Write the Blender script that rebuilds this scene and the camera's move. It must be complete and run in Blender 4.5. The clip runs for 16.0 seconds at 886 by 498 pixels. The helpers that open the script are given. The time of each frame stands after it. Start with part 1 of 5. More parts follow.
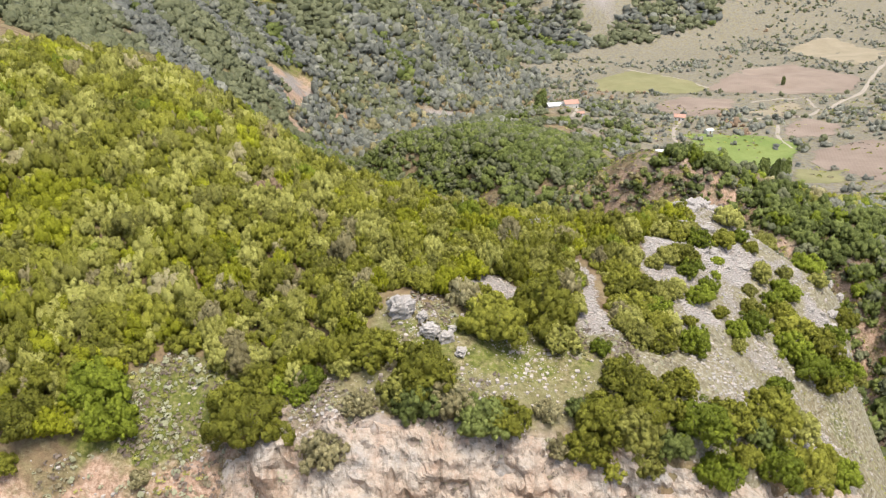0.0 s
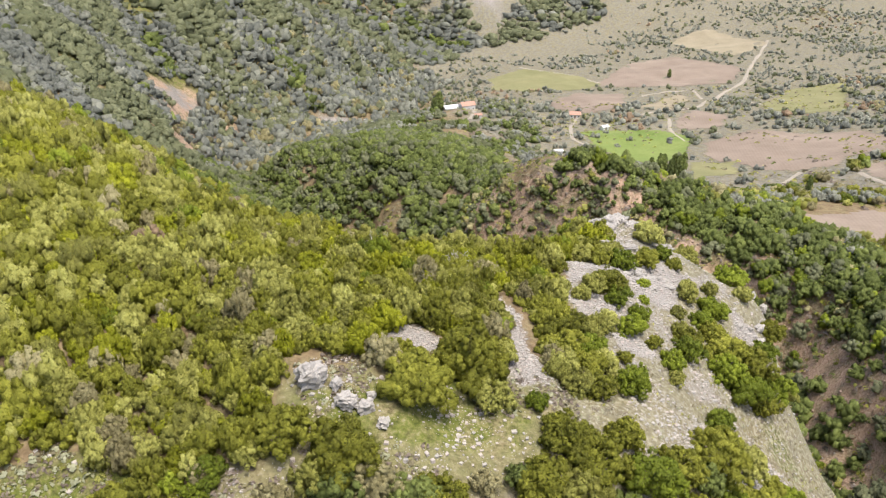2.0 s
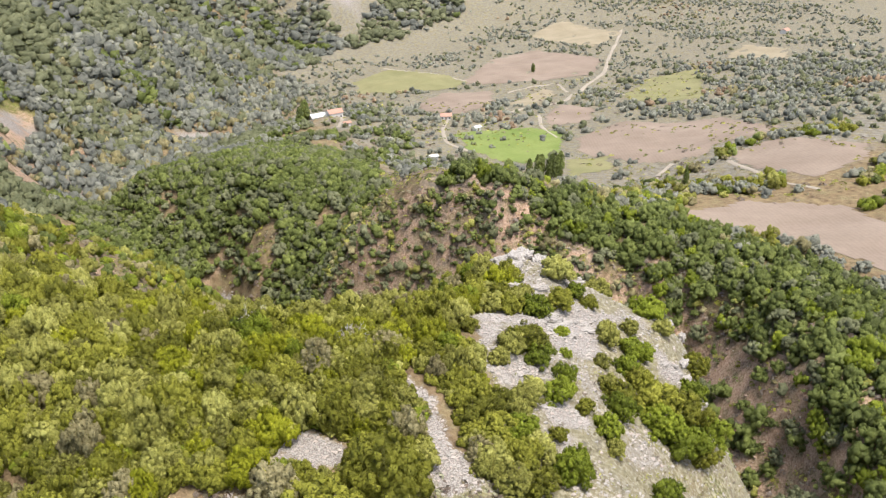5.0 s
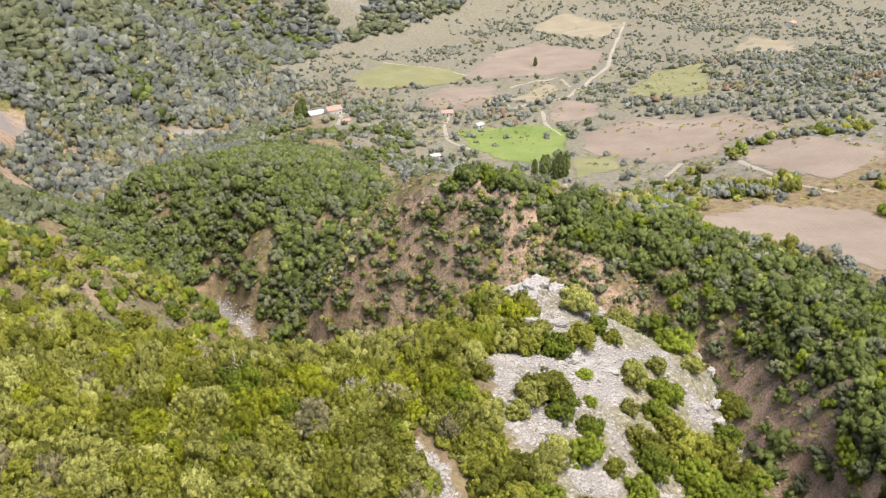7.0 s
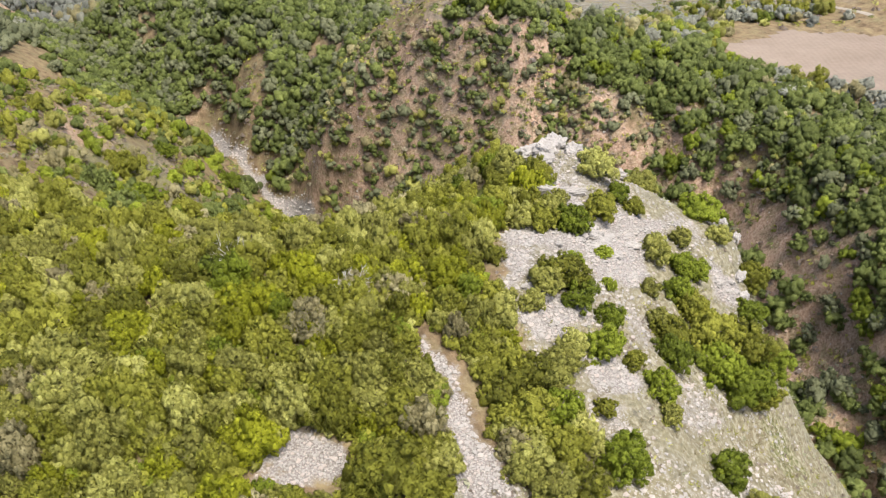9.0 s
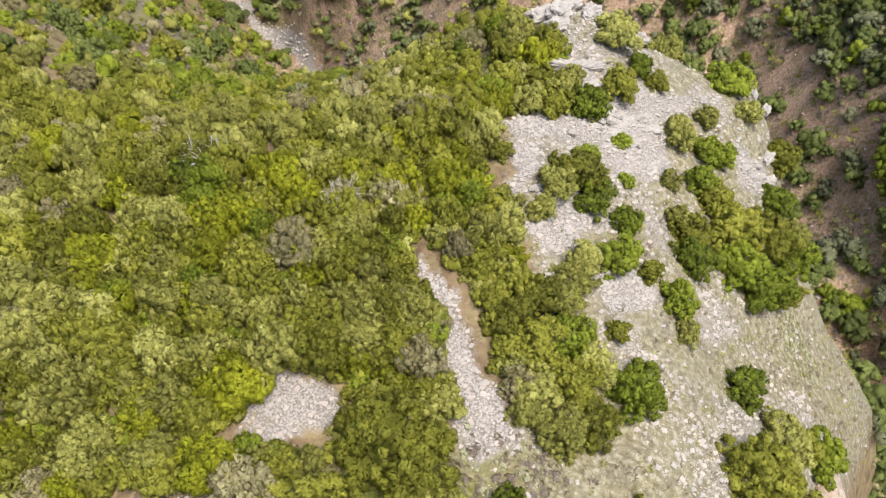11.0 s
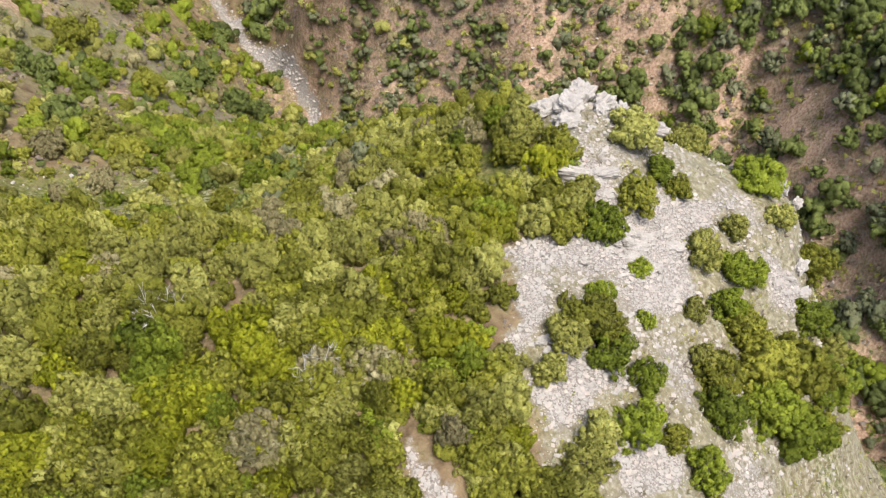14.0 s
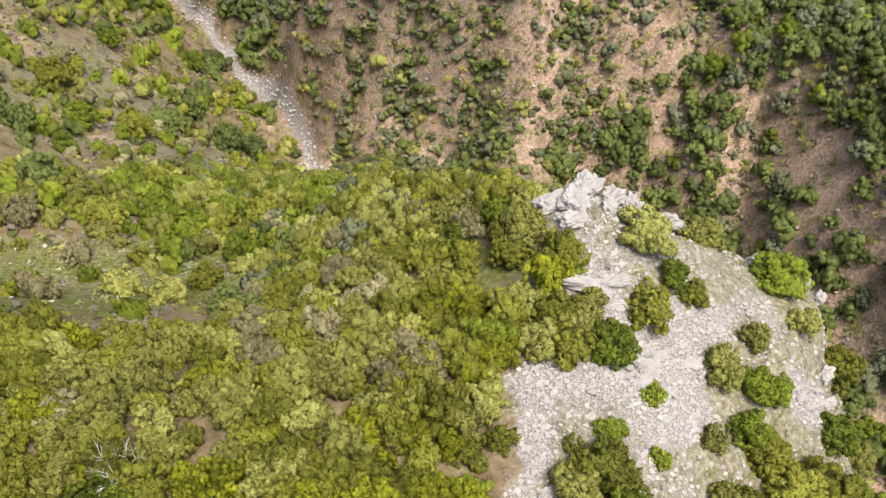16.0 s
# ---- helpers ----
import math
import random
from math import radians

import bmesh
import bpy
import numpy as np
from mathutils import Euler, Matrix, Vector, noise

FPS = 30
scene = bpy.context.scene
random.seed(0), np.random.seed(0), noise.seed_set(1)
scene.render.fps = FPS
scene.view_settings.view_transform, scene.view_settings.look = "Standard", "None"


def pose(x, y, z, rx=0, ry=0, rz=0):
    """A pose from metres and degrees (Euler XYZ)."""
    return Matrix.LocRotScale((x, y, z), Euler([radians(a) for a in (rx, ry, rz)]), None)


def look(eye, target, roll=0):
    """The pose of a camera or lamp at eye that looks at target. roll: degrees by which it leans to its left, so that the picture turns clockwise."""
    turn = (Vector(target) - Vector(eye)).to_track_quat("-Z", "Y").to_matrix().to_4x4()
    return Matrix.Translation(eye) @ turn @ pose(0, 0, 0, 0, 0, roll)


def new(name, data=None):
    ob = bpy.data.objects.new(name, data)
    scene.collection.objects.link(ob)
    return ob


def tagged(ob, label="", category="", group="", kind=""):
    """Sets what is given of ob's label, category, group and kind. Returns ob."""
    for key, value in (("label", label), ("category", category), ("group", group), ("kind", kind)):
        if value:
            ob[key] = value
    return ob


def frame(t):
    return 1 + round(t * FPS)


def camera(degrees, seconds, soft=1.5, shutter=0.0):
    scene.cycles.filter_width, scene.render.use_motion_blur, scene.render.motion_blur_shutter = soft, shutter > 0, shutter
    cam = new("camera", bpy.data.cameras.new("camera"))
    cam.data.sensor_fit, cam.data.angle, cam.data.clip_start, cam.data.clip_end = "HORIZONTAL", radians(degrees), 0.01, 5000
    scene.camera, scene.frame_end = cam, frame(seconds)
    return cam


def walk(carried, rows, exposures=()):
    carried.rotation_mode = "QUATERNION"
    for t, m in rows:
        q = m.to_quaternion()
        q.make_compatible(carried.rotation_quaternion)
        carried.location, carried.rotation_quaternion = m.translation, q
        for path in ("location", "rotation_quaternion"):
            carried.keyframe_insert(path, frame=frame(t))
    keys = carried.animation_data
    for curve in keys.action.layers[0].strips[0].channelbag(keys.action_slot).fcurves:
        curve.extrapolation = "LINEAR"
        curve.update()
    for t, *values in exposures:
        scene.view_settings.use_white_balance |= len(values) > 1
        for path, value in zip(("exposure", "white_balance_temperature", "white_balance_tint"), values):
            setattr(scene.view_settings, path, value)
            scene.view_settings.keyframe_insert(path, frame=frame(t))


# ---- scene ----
cam = camera(58.4, 16.0, soft=1.2)
METRES, EYE, TILT = 100.0, 100.0, -27.5
ROWS = [
    (0.0, 0.0, 0.0, 0.0, 0.0, 0.0, 0.0),
    (0.5, -0.0032, 0.0285, 0.0154, -1.79, -0.02, 0.89),
    (1.0, -0.0054, 0.0573, 0.0304, -3.54, -0.07, 1.78),
    (1.5, -0.0064, 0.0858, 0.0454, -5.28, -0.15, 2.69),
    (2.0, -0.0064, 0.1149, 0.0604, -7.01, -0.27, 3.62),
    (2.5, -0.0059, 0.1444, 0.075, -8.76, -0.41, 4.53),
    (3.0, -0.0045, 0.174, 0.0896, -10.45, -0.59, 5.42),
    (3.5, -0.0023, 0.2029, 0.1045, -12.05, -0.8, 6.27),
    (4.0, 0.0006, 0.2316, 0.1193, -13.43, -1.0, 6.98),
    (4.5, 0.0044, 0.2598, 0.134, -14.8, -1.22, 7.69),
    (5.0, 0.0088, 0.2881, 0.1485, -16.03, -1.44, 8.31),
    (5.3, 0.0121, 0.3047, 0.1570, -16.1, -1.5, 8.36),
    (6.6, 0.0283, 0.3746, 0.1930, -16.08, -1.6, 8.4),
    (7.05, 0.0345, 0.3987, 0.2054, -16.07, -2.3, 8.42),
    (7.5, 0.0405, 0.4228, 0.2178, -16.06, -4.75, 8.43),
    (8.0, 0.0487, 0.4492, 0.2314, -16.04, -8.42, 8.43),
    (8.5, 0.0573, 0.4753, 0.2449, -16.0, -11.94, 8.43),
    (9.0, 0.0663, 0.5013, 0.2585, -15.96, -15.42, 8.44),
    (9.5, 0.0751, 0.5273, 0.2722, -15.96, -18.89, 8.41),
    (10.7, 0.0983, 0.5886, 0.3035, -15.93, -27.1, 8.4),
    (11.15, 0.1072, 0.6112, 0.3152, -15.91, -29.5, 8.39),
    (11.55, 0.1152, 0.6311, 0.3257, -15.9, -30.25, 8.38),
    (12.0, 0.124, 0.6536, 0.3373, -15.89, -30.26, 8.38),
    (12.5, 0.1346, 0.6783, 0.3502, -15.86, -30.21, 8.41),
    (13.0, 0.1448, 0.7032, 0.3631, -15.86, -30.14, 8.43),
    (13.5, 0.1555, 0.728, 0.3769, -15.84, -30.12, 8.45),
    (14.0, 0.1661, 0.7534, 0.3903, -15.84, -30.07, 8.46),
    (14.5, 0.177, 0.779, 0.4044, -15.83, -30.05, 8.46),
    (15.0, 0.1881, 0.805, 0.4185, -15.83, -30.04, 8.46),
    (15.5, 0.1989, 0.8305, 0.4323, -15.82, -30.04, 8.45),
    (16.0, 0.2103, 0.8574, 0.4468, -15.81, -30.06, 8.43),
]
walk(cam, [(t, pose(0, 0, EYE, TILT, 0, 0) @ pose(METRES * x, METRES * y, METRES * z, 90 + pitch, roll, yaw)) for t, x, y, z, yaw, pitch, roll in ROWS],
     [(0.0, 1.06), (5.0, 1.15), (9.0, 1.16), (12.0, 1.12), (16.0, 1.15)])

# ---- daylight under a thin bright overcast ----
SUN_HEIGHT, SUN_TURN = 72.0, 145.0
world = bpy.data.worlds.new("sky")
scene.world = world
world.use_nodes = True
sky = world.node_tree.nodes.new("ShaderNodeTexSky")
sky.sky_type, sky.sun_disc = "NISHITA", False
sky.sun_elevation, sky.sun_rotation = radians(SUN_HEIGHT), radians(SUN_TURN)
sky.dust_density, sky.air_density = 4.0, 0.8
world.node_tree.links.new(sky.outputs[0], world.node_tree.nodes["Background"].inputs[0])
world.node_tree.nodes["Background"].inputs[1].default_value = 0.11
sun = new("sun", bpy.data.lights.new("sun", "SUN"))
sun.data.energy, sun.data.angle, sun.data.color = 2.3, radians(30), (1.0, 0.95, 0.86)
_a, _e = radians(SUN_TURN), radians(SUN_HEIGHT)
sun.matrix_world = look((0, 0, 300), (-200 * math.sin(_a) * math.cos(_e), -200 * math.cos(_a) * math.cos(_e), 300 - 200 * math.sin(_e)))


# ---- materials ----
def nodes_of(name):
    m = bpy.data.materials.new(name)
    m.use_nodes = True
    return m, m.node_tree.nodes, m.node_tree.links, m.node_tree.nodes["Principled BSDF"]


def noise_node(n, l, size, detail=6.0, rough=0.6):
    """Noise with features of that size in metres, in world space."""
    g = n.new("ShaderNodeNewGeometry")
    t = n.new("ShaderNodeTexNoise")
    t.inputs["Scale"].default_value, t.inputs["Detail"].default_value, t.inputs["Roughness"].default_value = 1 / size, detail, rough
    l.new(g.outputs["Position"], t.inputs["Vector"])
    return t.outputs["Fac"]


def ramp_node(n, l, fac, stops):
    r = n.new("ShaderNodeValToRGB")
    while len(r.color_ramp.elements) < len(stops):
        r.color_ramp.elements.new(0.5)
    for e, (p, c) in zip(r.color_ramp.elements, stops):
        e.position, e.color = p, (*c, 1) if len(c) == 3 else c
    l.new(fac, r.inputs[0])
    return r.outputs[0]


def mix_node(n, l, fac, a, b, kind="MIX"):
    m = n.new("ShaderNodeMix")
    m.data_type, m.blend_type = "RGBA", kind
    for value, socket in ((fac, m.inputs[0]), (a, m.inputs[6]), (b, m.inputs[7])):
        if isinstance(value, bpy.types.NodeSocket):
            l.new(value, socket)
        else:
            socket.default_value = value if isinstance(value, float) else (*value, 1)
    return m.outputs[2]


def math_node(n, l, kind, a, b=0.0, clamp=False):
    m = n.new("ShaderNodeMath")
    m.operation, m.use_clamp = kind, clamp
    for value, socket in ((a, m.inputs[0]), (b, m.inputs[1])):
        if isinstance(value, bpy.types.NodeSocket):
            l.new(value, socket)
        else:
            socket.default_value = value
    return m.outputs[0]


def bump_node(n, l, p, fac, depth, strength=1.0):
    b = n.new("ShaderNodeBump")
    b.inputs["Distance"].default_value, b.inputs["Strength"].default_value = depth, strength
    l.new(fac, b.inputs["Height"])
    l.new(b.outputs[0], p.inputs["Normal"])


def leaf_material(name, dark, mid, light, patch=6.0, gaps=0.0, grain=0.16):
    """Leaves: each plant its own tone, each sprig a little off it, and the whole stand drifting in tone over some metres."""
    m, n, l, p = nodes_of(name)
    g = n.new("ShaderNodeNewGeometry")
    o = n.new("ShaderNodeObjectInfo")
    own = n.new("ShaderNodeAttribute")
    own.attribute_name = "tone"
    plant = math_node(n, l, "FRACT", math_node(n, l, "ADD", own.outputs["Fac"], o.outputs["Random"]))
    value = math_node(n, l, "ADD", math_node(n, l, "MULTIPLY", plant, 0.42), math_node(n, l, "MULTIPLY", g.outputs["Random Per Island"], 0.28))
    drift = math_node(n, l, "ADD", math_node(n, l, "MULTIPLY", noise_node(n, l, patch, 2.0), 0.45), math_node(n, l, "MULTIPLY", noise_node(n, l, grain, 3.0, 0.75), 0.6))
    value = math_node(n, l, "SUBTRACT", math_node(n, l, "ADD", value, drift), 0.36, True)
    tone = ramp_node(n, l, value, [(0.0, dark), (0.5, mid), (1.0, light)])
    bump_node(n, l, p, noise_node(n, l, 0.12, 3.0, 0.8), 0.1)
    l.new(tone, p.inputs["Base Color"])
    p.inputs["Roughness"].default_value = 0.6
    p.inputs["Specular IOR Level"].default_value = 0.25
    t = n.new("ShaderNodeBsdfTranslucent")
    l.new(tone, t.inputs[0])
    s = n.new("ShaderNodeMixShader")
    s.inputs[0].default_value = 0.22
    l.new(p.outputs[0], s.inputs[1])
    l.new(t.outputs[0], s.inputs[2])
    out = s.outputs[0]
    if gaps:
        hole = n.new("ShaderNodeMixShader")
        l.new(math_node(n, l, "LESS_THAN", noise_node(n, l, 1.25 * grain, 2.0, 0.8), gaps), hole.inputs[0])
        l.new(out, hole.inputs[1])
        l.new(n.new("ShaderNodeBsdfTransparent").outputs[0], hole.inputs[2])
        out = hole.outputs[0]
    l.new(out, n["Material Output"].inputs[0])
    return m


LEAVES = [
    leaf_material("leaves_olive_green", (0.046, 0.050, 0.007), (0.191, 0.197, 0.022), (0.408, 0.411, 0.063), gaps=0.46),
    leaf_material("leaves_fresh_green", (0.039, 0.055, 0.005), (0.160, 0.200, 0.015), (0.358, 0.426, 0.042), gaps=0.46),
    leaf_material("leaves_dry_brown", (0.088, 0.077, 0.036), (0.272, 0.242, 0.118), (0.494, 0.457, 0.253), gaps=0.46),
    leaf_material("leaves_grey_green", (0.075, 0.076, 0.016), (0.272, 0.273, 0.059), (0.543, 0.541, 0.161), gaps=0.46),
    leaf_material("leaves_yellow_green", (0.055, 0.060, 0.003), (0.208, 0.222, 0.010), (0.432, 0.457, 0.027), gaps=0.46),
    leaf_material("leaves_dark_green", (0.032, 0.041, 0.012), (0.123, 0.153, 0.038), (0.263, 0.308, 0.084), gaps=0.44),
    # the olive's own silver, with distance haze mixed into the colour
    leaf_material("leaves_olive_silver_hazed", (0.140, 0.147, 0.112), (0.224, 0.232, 0.185), (0.336, 0.344, 0.286), 30.0, 0.42, 0.55),
    leaf_material("leaves_rust", (0.15, 0.1, 0.06), (0.26, 0.185, 0.12), (0.43, 0.32, 0.21)),
    # these two have distance haze painted in: greyer, bluer leaves for far woods
    leaf_material("leaves_oak_hazed", (0.095, 0.102, 0.085), (0.155, 0.164, 0.140), (0.230, 0.239, 0.211), 30.0, 0.42, 0.55),
    leaf_material("leaves_dull_green_hazed", (0.084, 0.095, 0.048), (0.148, 0.161, 0.084), (0.235, 0.249, 0.140), 30.0, 0.42, 0.55),
]


def plain_material(name, a, b, size, rough=0.9, depth=0.05, fine=0.15):
    m, n, l, p = nodes_of(name)
    big = noise_node(n, l, size)
    small = noise_node(n, l, fine, 4.0)
    c = ramp_node(n, l, big, [(0.3, a), (0.7, b)])
    c = mix_node(n, l, 0.5, c, mix_node(n, l, small, tuple(0.55 * v for v in a), tuple(min(1, 1.3 * v) for v in b)))
    l.new(c, p.inputs["Base Color"])
    p.inputs["Roughness"].default_value = rough
    bump_node(n, l, p, small, depth)
    return m


BARK = plain_material("bark", (0.12, 0.1, 0.075), (0.2, 0.17, 0.13), 0.4)
STONE = plain_material("limestone", (0.25, 0.232, 0.212), (0.41, 0.387, 0.36), 1.6, 0.9, 0.12, 0.25)
REDROCK = plain_material("red_rock", (0.25, 0.165, 0.125), (0.36, 0.27, 0.22), 3.0, 0.9, 0.2, 0.5)
TRACK = plain_material("track_gravel", (0.25, 0.22, 0.175), (0.36, 0.32, 0.265), 4.0, 0.95, 0.03)


def ground_material():
    m, n, l, p = nodes_of("hill_ground")
    g = n.new("ShaderNodeNewGeometry")

    def zone(name):
        a = n.new("ShaderNodeAttribute")
        a.attribute_name = name
        return a.outputs["Fac"]

    big, mid, small, grit = noise_node(n, l, 14.0), noise_node(n, l, 2.6), noise_node(n, l, 0.6), noise_node(n, l, 0.2, 3.0)

    def edge(amount, rough_by, sharp):
        """Zone value made ragged by noise."""
        a = math_node(n, l, "ADD", amount, math_node(n, l, "MULTIPLY", math_node(n, l, "SUBTRACT", rough_by, 0.5), 1.3))
        return math_node(n, l, "MULTIPLY", math_node(n, l, "SUBTRACT", a, 0.5 - 0.5 / sharp), sharp, True)

    litter = ramp_node(n, l, mid, [(0.3, (0.095, 0.066, 0.038)), (0.5, (0.2, 0.145, 0.085)), (0.7, (0.28, 0.225, 0.12))])
    grass = ramp_node(n, l, small, [(0.3, (0.085, 0.1, 0.03)), (0.52, (0.16, 0.17, 0.055)), (0.75, (0.28, 0.255, 0.14))])
    grass = mix_node(n, l, math_node(n, l, "MULTIPLY", mid, 0.9, True), grass, (0.25, 0.21, 0.135))
    soil = ramp_node(n, l, small, [(0.32, (0.14, 0.085, 0.054)), (0.48, (0.36, 0.225, 0.155)), (0.66, (0.54, 0.41, 0.325))])
    soil = mix_node(n, l, math_node(n, l, "MULTIPLY", big, 0.6), soil, (0.38, 0.29, 0.21))
    rock = ramp_node(n, l, grit, [(0.3, (0.1, 0.086, 0.072)), (0.5, (0.215, 0.195, 0.177)), (0.68, (0.4, 0.38, 0.365))])
    rock = mix_node(n, l, math_node(n, l, "MULTIPLY", mid, 0.4), rock, (0.37, 0.345, 0.32))
    pale = ramp_node(n, l, small, [(0.32, (0.13, 0.12, 0.072)), (0.5, (0.235, 0.218, 0.145)), (0.7, (0.37, 0.345, 0.265))])
    lush = ramp_node(n, l, small, [(0.3, (0.055, 0.07, 0.014)), (0.52, (0.13, 0.145, 0.032)), (0.72, (0.24, 0.225, 0.085))])
    dry = ramp_node(n, l, mid, [(0.3, (0.12, 0.113, 0.09)), (0.5, (0.195, 0.182, 0.152)), (0.7, (0.275, 0.257, 0.22))])
    c = mix_node(n, l, edge(zone("dry"), big, 2.0), litter, dry)
    c = mix_node(n, l, edge(zone("grass"), mid, 2.5), c, grass)
    c = mix_node(n, l, edge(zone("lush"), mid, 3.0), c, lush)
    c = mix_node(n, l, edge(zone("soil"), mid, 2.5), c, soil)
    herb = ramp_node(n, l, small, [(0.32, (0.09, 0.075, 0.036)), (0.5, (0.2, 0.17, 0.09)), (0.7, (0.31, 0.27, 0.165))])
    patch = noise_node(n, l, 4.0, 5.0, 0.7)
    c = mix_node(n, l, math_node(n, l, "MULTIPLY", math_node(n, l, "SUBTRACT", patch, 0.47, True), 5.0, True), c, herb)
    c = mix_node(n, l, edge(zone("pale"), small, 2.0), c, pale)
    face = ramp_node(n, l, noise_node(n, l, 5.0), [(0.35, (0.29, 0.235, 0.185)), (0.5, (0.4, 0.325, 0.265)), (0.65, (0.32, 0.3, 0.28))])
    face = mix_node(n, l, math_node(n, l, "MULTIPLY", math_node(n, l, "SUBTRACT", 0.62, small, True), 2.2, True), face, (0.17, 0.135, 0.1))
    c = mix_node(n, l, edge(zone("cliff"), mid, 2.2), c, face)
    c = mix_node(n, l, edge(zone("rock"), small, 2.2), c, rock)
    l.new(c, p.inputs["Base Color"])
    p.inputs["Roughness"].default_value = 0.95
    p.inputs["Specular IOR Level"].default_value = 0.2
    rough = math_node(n, l, "ADD", small, math_node(n, l, "MULTIPLY", grit, 0.5))
    bump_node(n, l, p, math_node(n, l, "ADD", rough, math_node(n, l, "MULTIPLY", math_node(n, l, "MULTIPLY", zone("cliff"), mid), 4.0)), 0.3)
    return m


GROUND = ground_material()


def field_material(name, a, b, row=0.0, turn=0.0):
    """Tilled or grassy ground, with faint rows."""
    m, n, l, p = nodes_of(name)
    big, small = noise_node(n, l, 22.0), noise_node(n, l, 1.6)
    c = ramp_node(n, l, big, [(0.3, a), (0.7, b)])
    c = mix_node(n, l, math_node(n, l, "MULTIPLY", small, 0.6), c, tuple(0.6 * v for v in a))
    if row:
        g = n.new("ShaderNodeNewGeometry")
        r = n.new("ShaderNodeVectorRotate")
        r.rotation_type = "Z_AXIS"
        r.inputs["Angle"].default_value = radians(turn)
        l.new(g.outputs["Position"], r.inputs["Vector"])
        w = n.new("ShaderNodeTexWave")
        w.inputs["Scale"].default_value, w.inputs["Distortion"].default_value = 0.314 / row, 1.2
        l.new(r.outputs[0], w.inputs["Vector"])
        c = mix_node(n, l, math_node(n, l, "MULTIPLY", w.outputs["Fac"], 0.14), c, b)
    l.new(c, p.inputs["Base Color"])
    p.inputs["Roughness"].default_value = 0.95
    p.inputs["Specular IOR Level"].default_value = 0.15
    bump_node(n, l, p, small, 0.15)
    return m


EARTH_FIELD = field_material("tilled_earth", (0.23, 0.178, 0.14), (0.32, 0.262, 0.212), 1.6, 20)
PALE_FIELD = field_material("fallow_field", (0.26, 0.225, 0.15), (0.36, 0.31, 0.225), 1.6, 60)
GREEN_FIELD = field_material("green_crop", (0.14, 0.2, 0.05), (0.25, 0.29, 0.1))
OLIVE_FIELD = field_material("mown_grass", (0.2, 0.2, 0.095), (0.29, 0.27, 0.145))


# == land: break lines of the ground, metres ==
def value_noise(x, y, size, seed):
    """Smooth noise in -1..1 with cells of that size."""
    x, y = np.asarray(x, float) / size + seed * 17.31, np.asarray(y, float) / size - seed * 9.73
    i, j = np.floor(x).astype(np.int64), np.floor(y).astype(np.int64)
    u, v = x - i, y - j
    u, v = u * u * u * (u * (6 * u - 15) + 10), v * v * v * (v * (6 * v - 15) + 10)

    def corner(a, b):
        h = (a * 374761393 + b * 668265263 + seed * 974711) & 0x7FFFFFFF
        h = ((h ^ (h >> 13)) * 1274126177) & 0x7FFFFFFF
        return ((h ^ (h >> 16)) & 0xFFFF) / 32767.5 - 1

    low = corner(i, j) * (1 - u) + corner(i + 1, j) * u
    high = corner(i, j + 1) * (1 - u) + corner(i + 1, j + 1) * u
    return low * (1 - v) + high * v


def fractal(x, y, size, seed, octaves=4, rough=0.5):
    total, gain = 0.0, 1.0
    for n in range(octaves):
        total = total + gain * value_noise(x, y, size / 2**n, seed + n)
        gain *= rough
    return total


HILL_CREST = [(-170, 225, 58), (-89, 192, 52), (-70, 180, 53), (-56, 165, 52), (-42, 150, 50), (-28, 125, 47), (-14, 102, 46), (-5, 85, 46.5)]
SPUR_CREST = [(-5, 85, 46.5), (12, 92, 43.5), (26, 102, 42), (38, 115, 40), (46, 128, 37.5), (49, 138, 38)]
HILL_BACK = [(-62, 205, 40), (-42, 176, 36), (-31, 160, 35), (-8, 140, 36), (5, 131, 37.5), (14, 130, 37), (24, 129, 37), (36, 134, 33)]
BROW = [(-90, 75, 40), (-60, 74, 37), (-34, 75, 35), (-12, 70, 40), (5, 73, 41), (20, 75, 39), (32, 74, 36), (45, 78, 28.5), (57, 86, 19.5), (68, 87.5, 9)]
FRONT_SLOPE = [(-90, 95, 44), (-70, 92, 42.5), (-49, 91, 42), (-28, 92, 41.5), (-16, 80, 41), (-2, 79, 43.2), (12, 82, 41.8), (29, 88, 39.5), (44, 90, 32)]
CLIFF_FACE = [(-90, 62, 22), (-40, 64, 24), (-12, 63, 26), (10, 65, 27), (34, 66, 22), (62, 77, 8)]
CLIFF_FOOT = [(-90, 45, 5), (-40, 52, 8), (0, 54, 8), (35, 55, 5), (62, 68, 0)]
SPUR_RIM = [(49, 138, 37), (60, 134, 31), (67, 130, 28), (75, 126.5, 22), (71, 117, 22.5), (69.5, 108, 18), (70.5, 102, 14), (75, 97, 6.5), (80, 91, -2)]
GRASS_SLOPE = [(53.4, 99.1, 27.5), (56.4, 95, 22.3), (60.5, 94.4, 18.8), (66, 95.5, 13.5), (71, 96.4, 9)]
SPUR_FLANK = [(52, 100, 28), (54, 112, 30.5), (55, 123, 33)]
RIM_FOOT = [(74, 78, -16), (84, 88, -16), (81, 100, -10), (79.5, 112, -6), (84, 126, -8), (74, 144, -2), (57, 154, 4)]
NOSE = [(46, 147, 28), (42, 160, 14), (38, 190, -20), (38, 222, -54)]
TERRACE = [(-36, 196, 13), (-20, 182, 8), (-12, 175, 6), (2, 171, 5), (16, 167, 4)]
TERRACE_IN = [(-32, 176, 17), (-14, 163, 10.5), (4, 158, 9.5), (17, 155, 10)]
LEFT_SPUR = [(-34, 178, 26), (-44, 205, 22), (-44, 226, 15), (-40, 246, 0), (-50, 300, -28), (-56, 390, -62)]
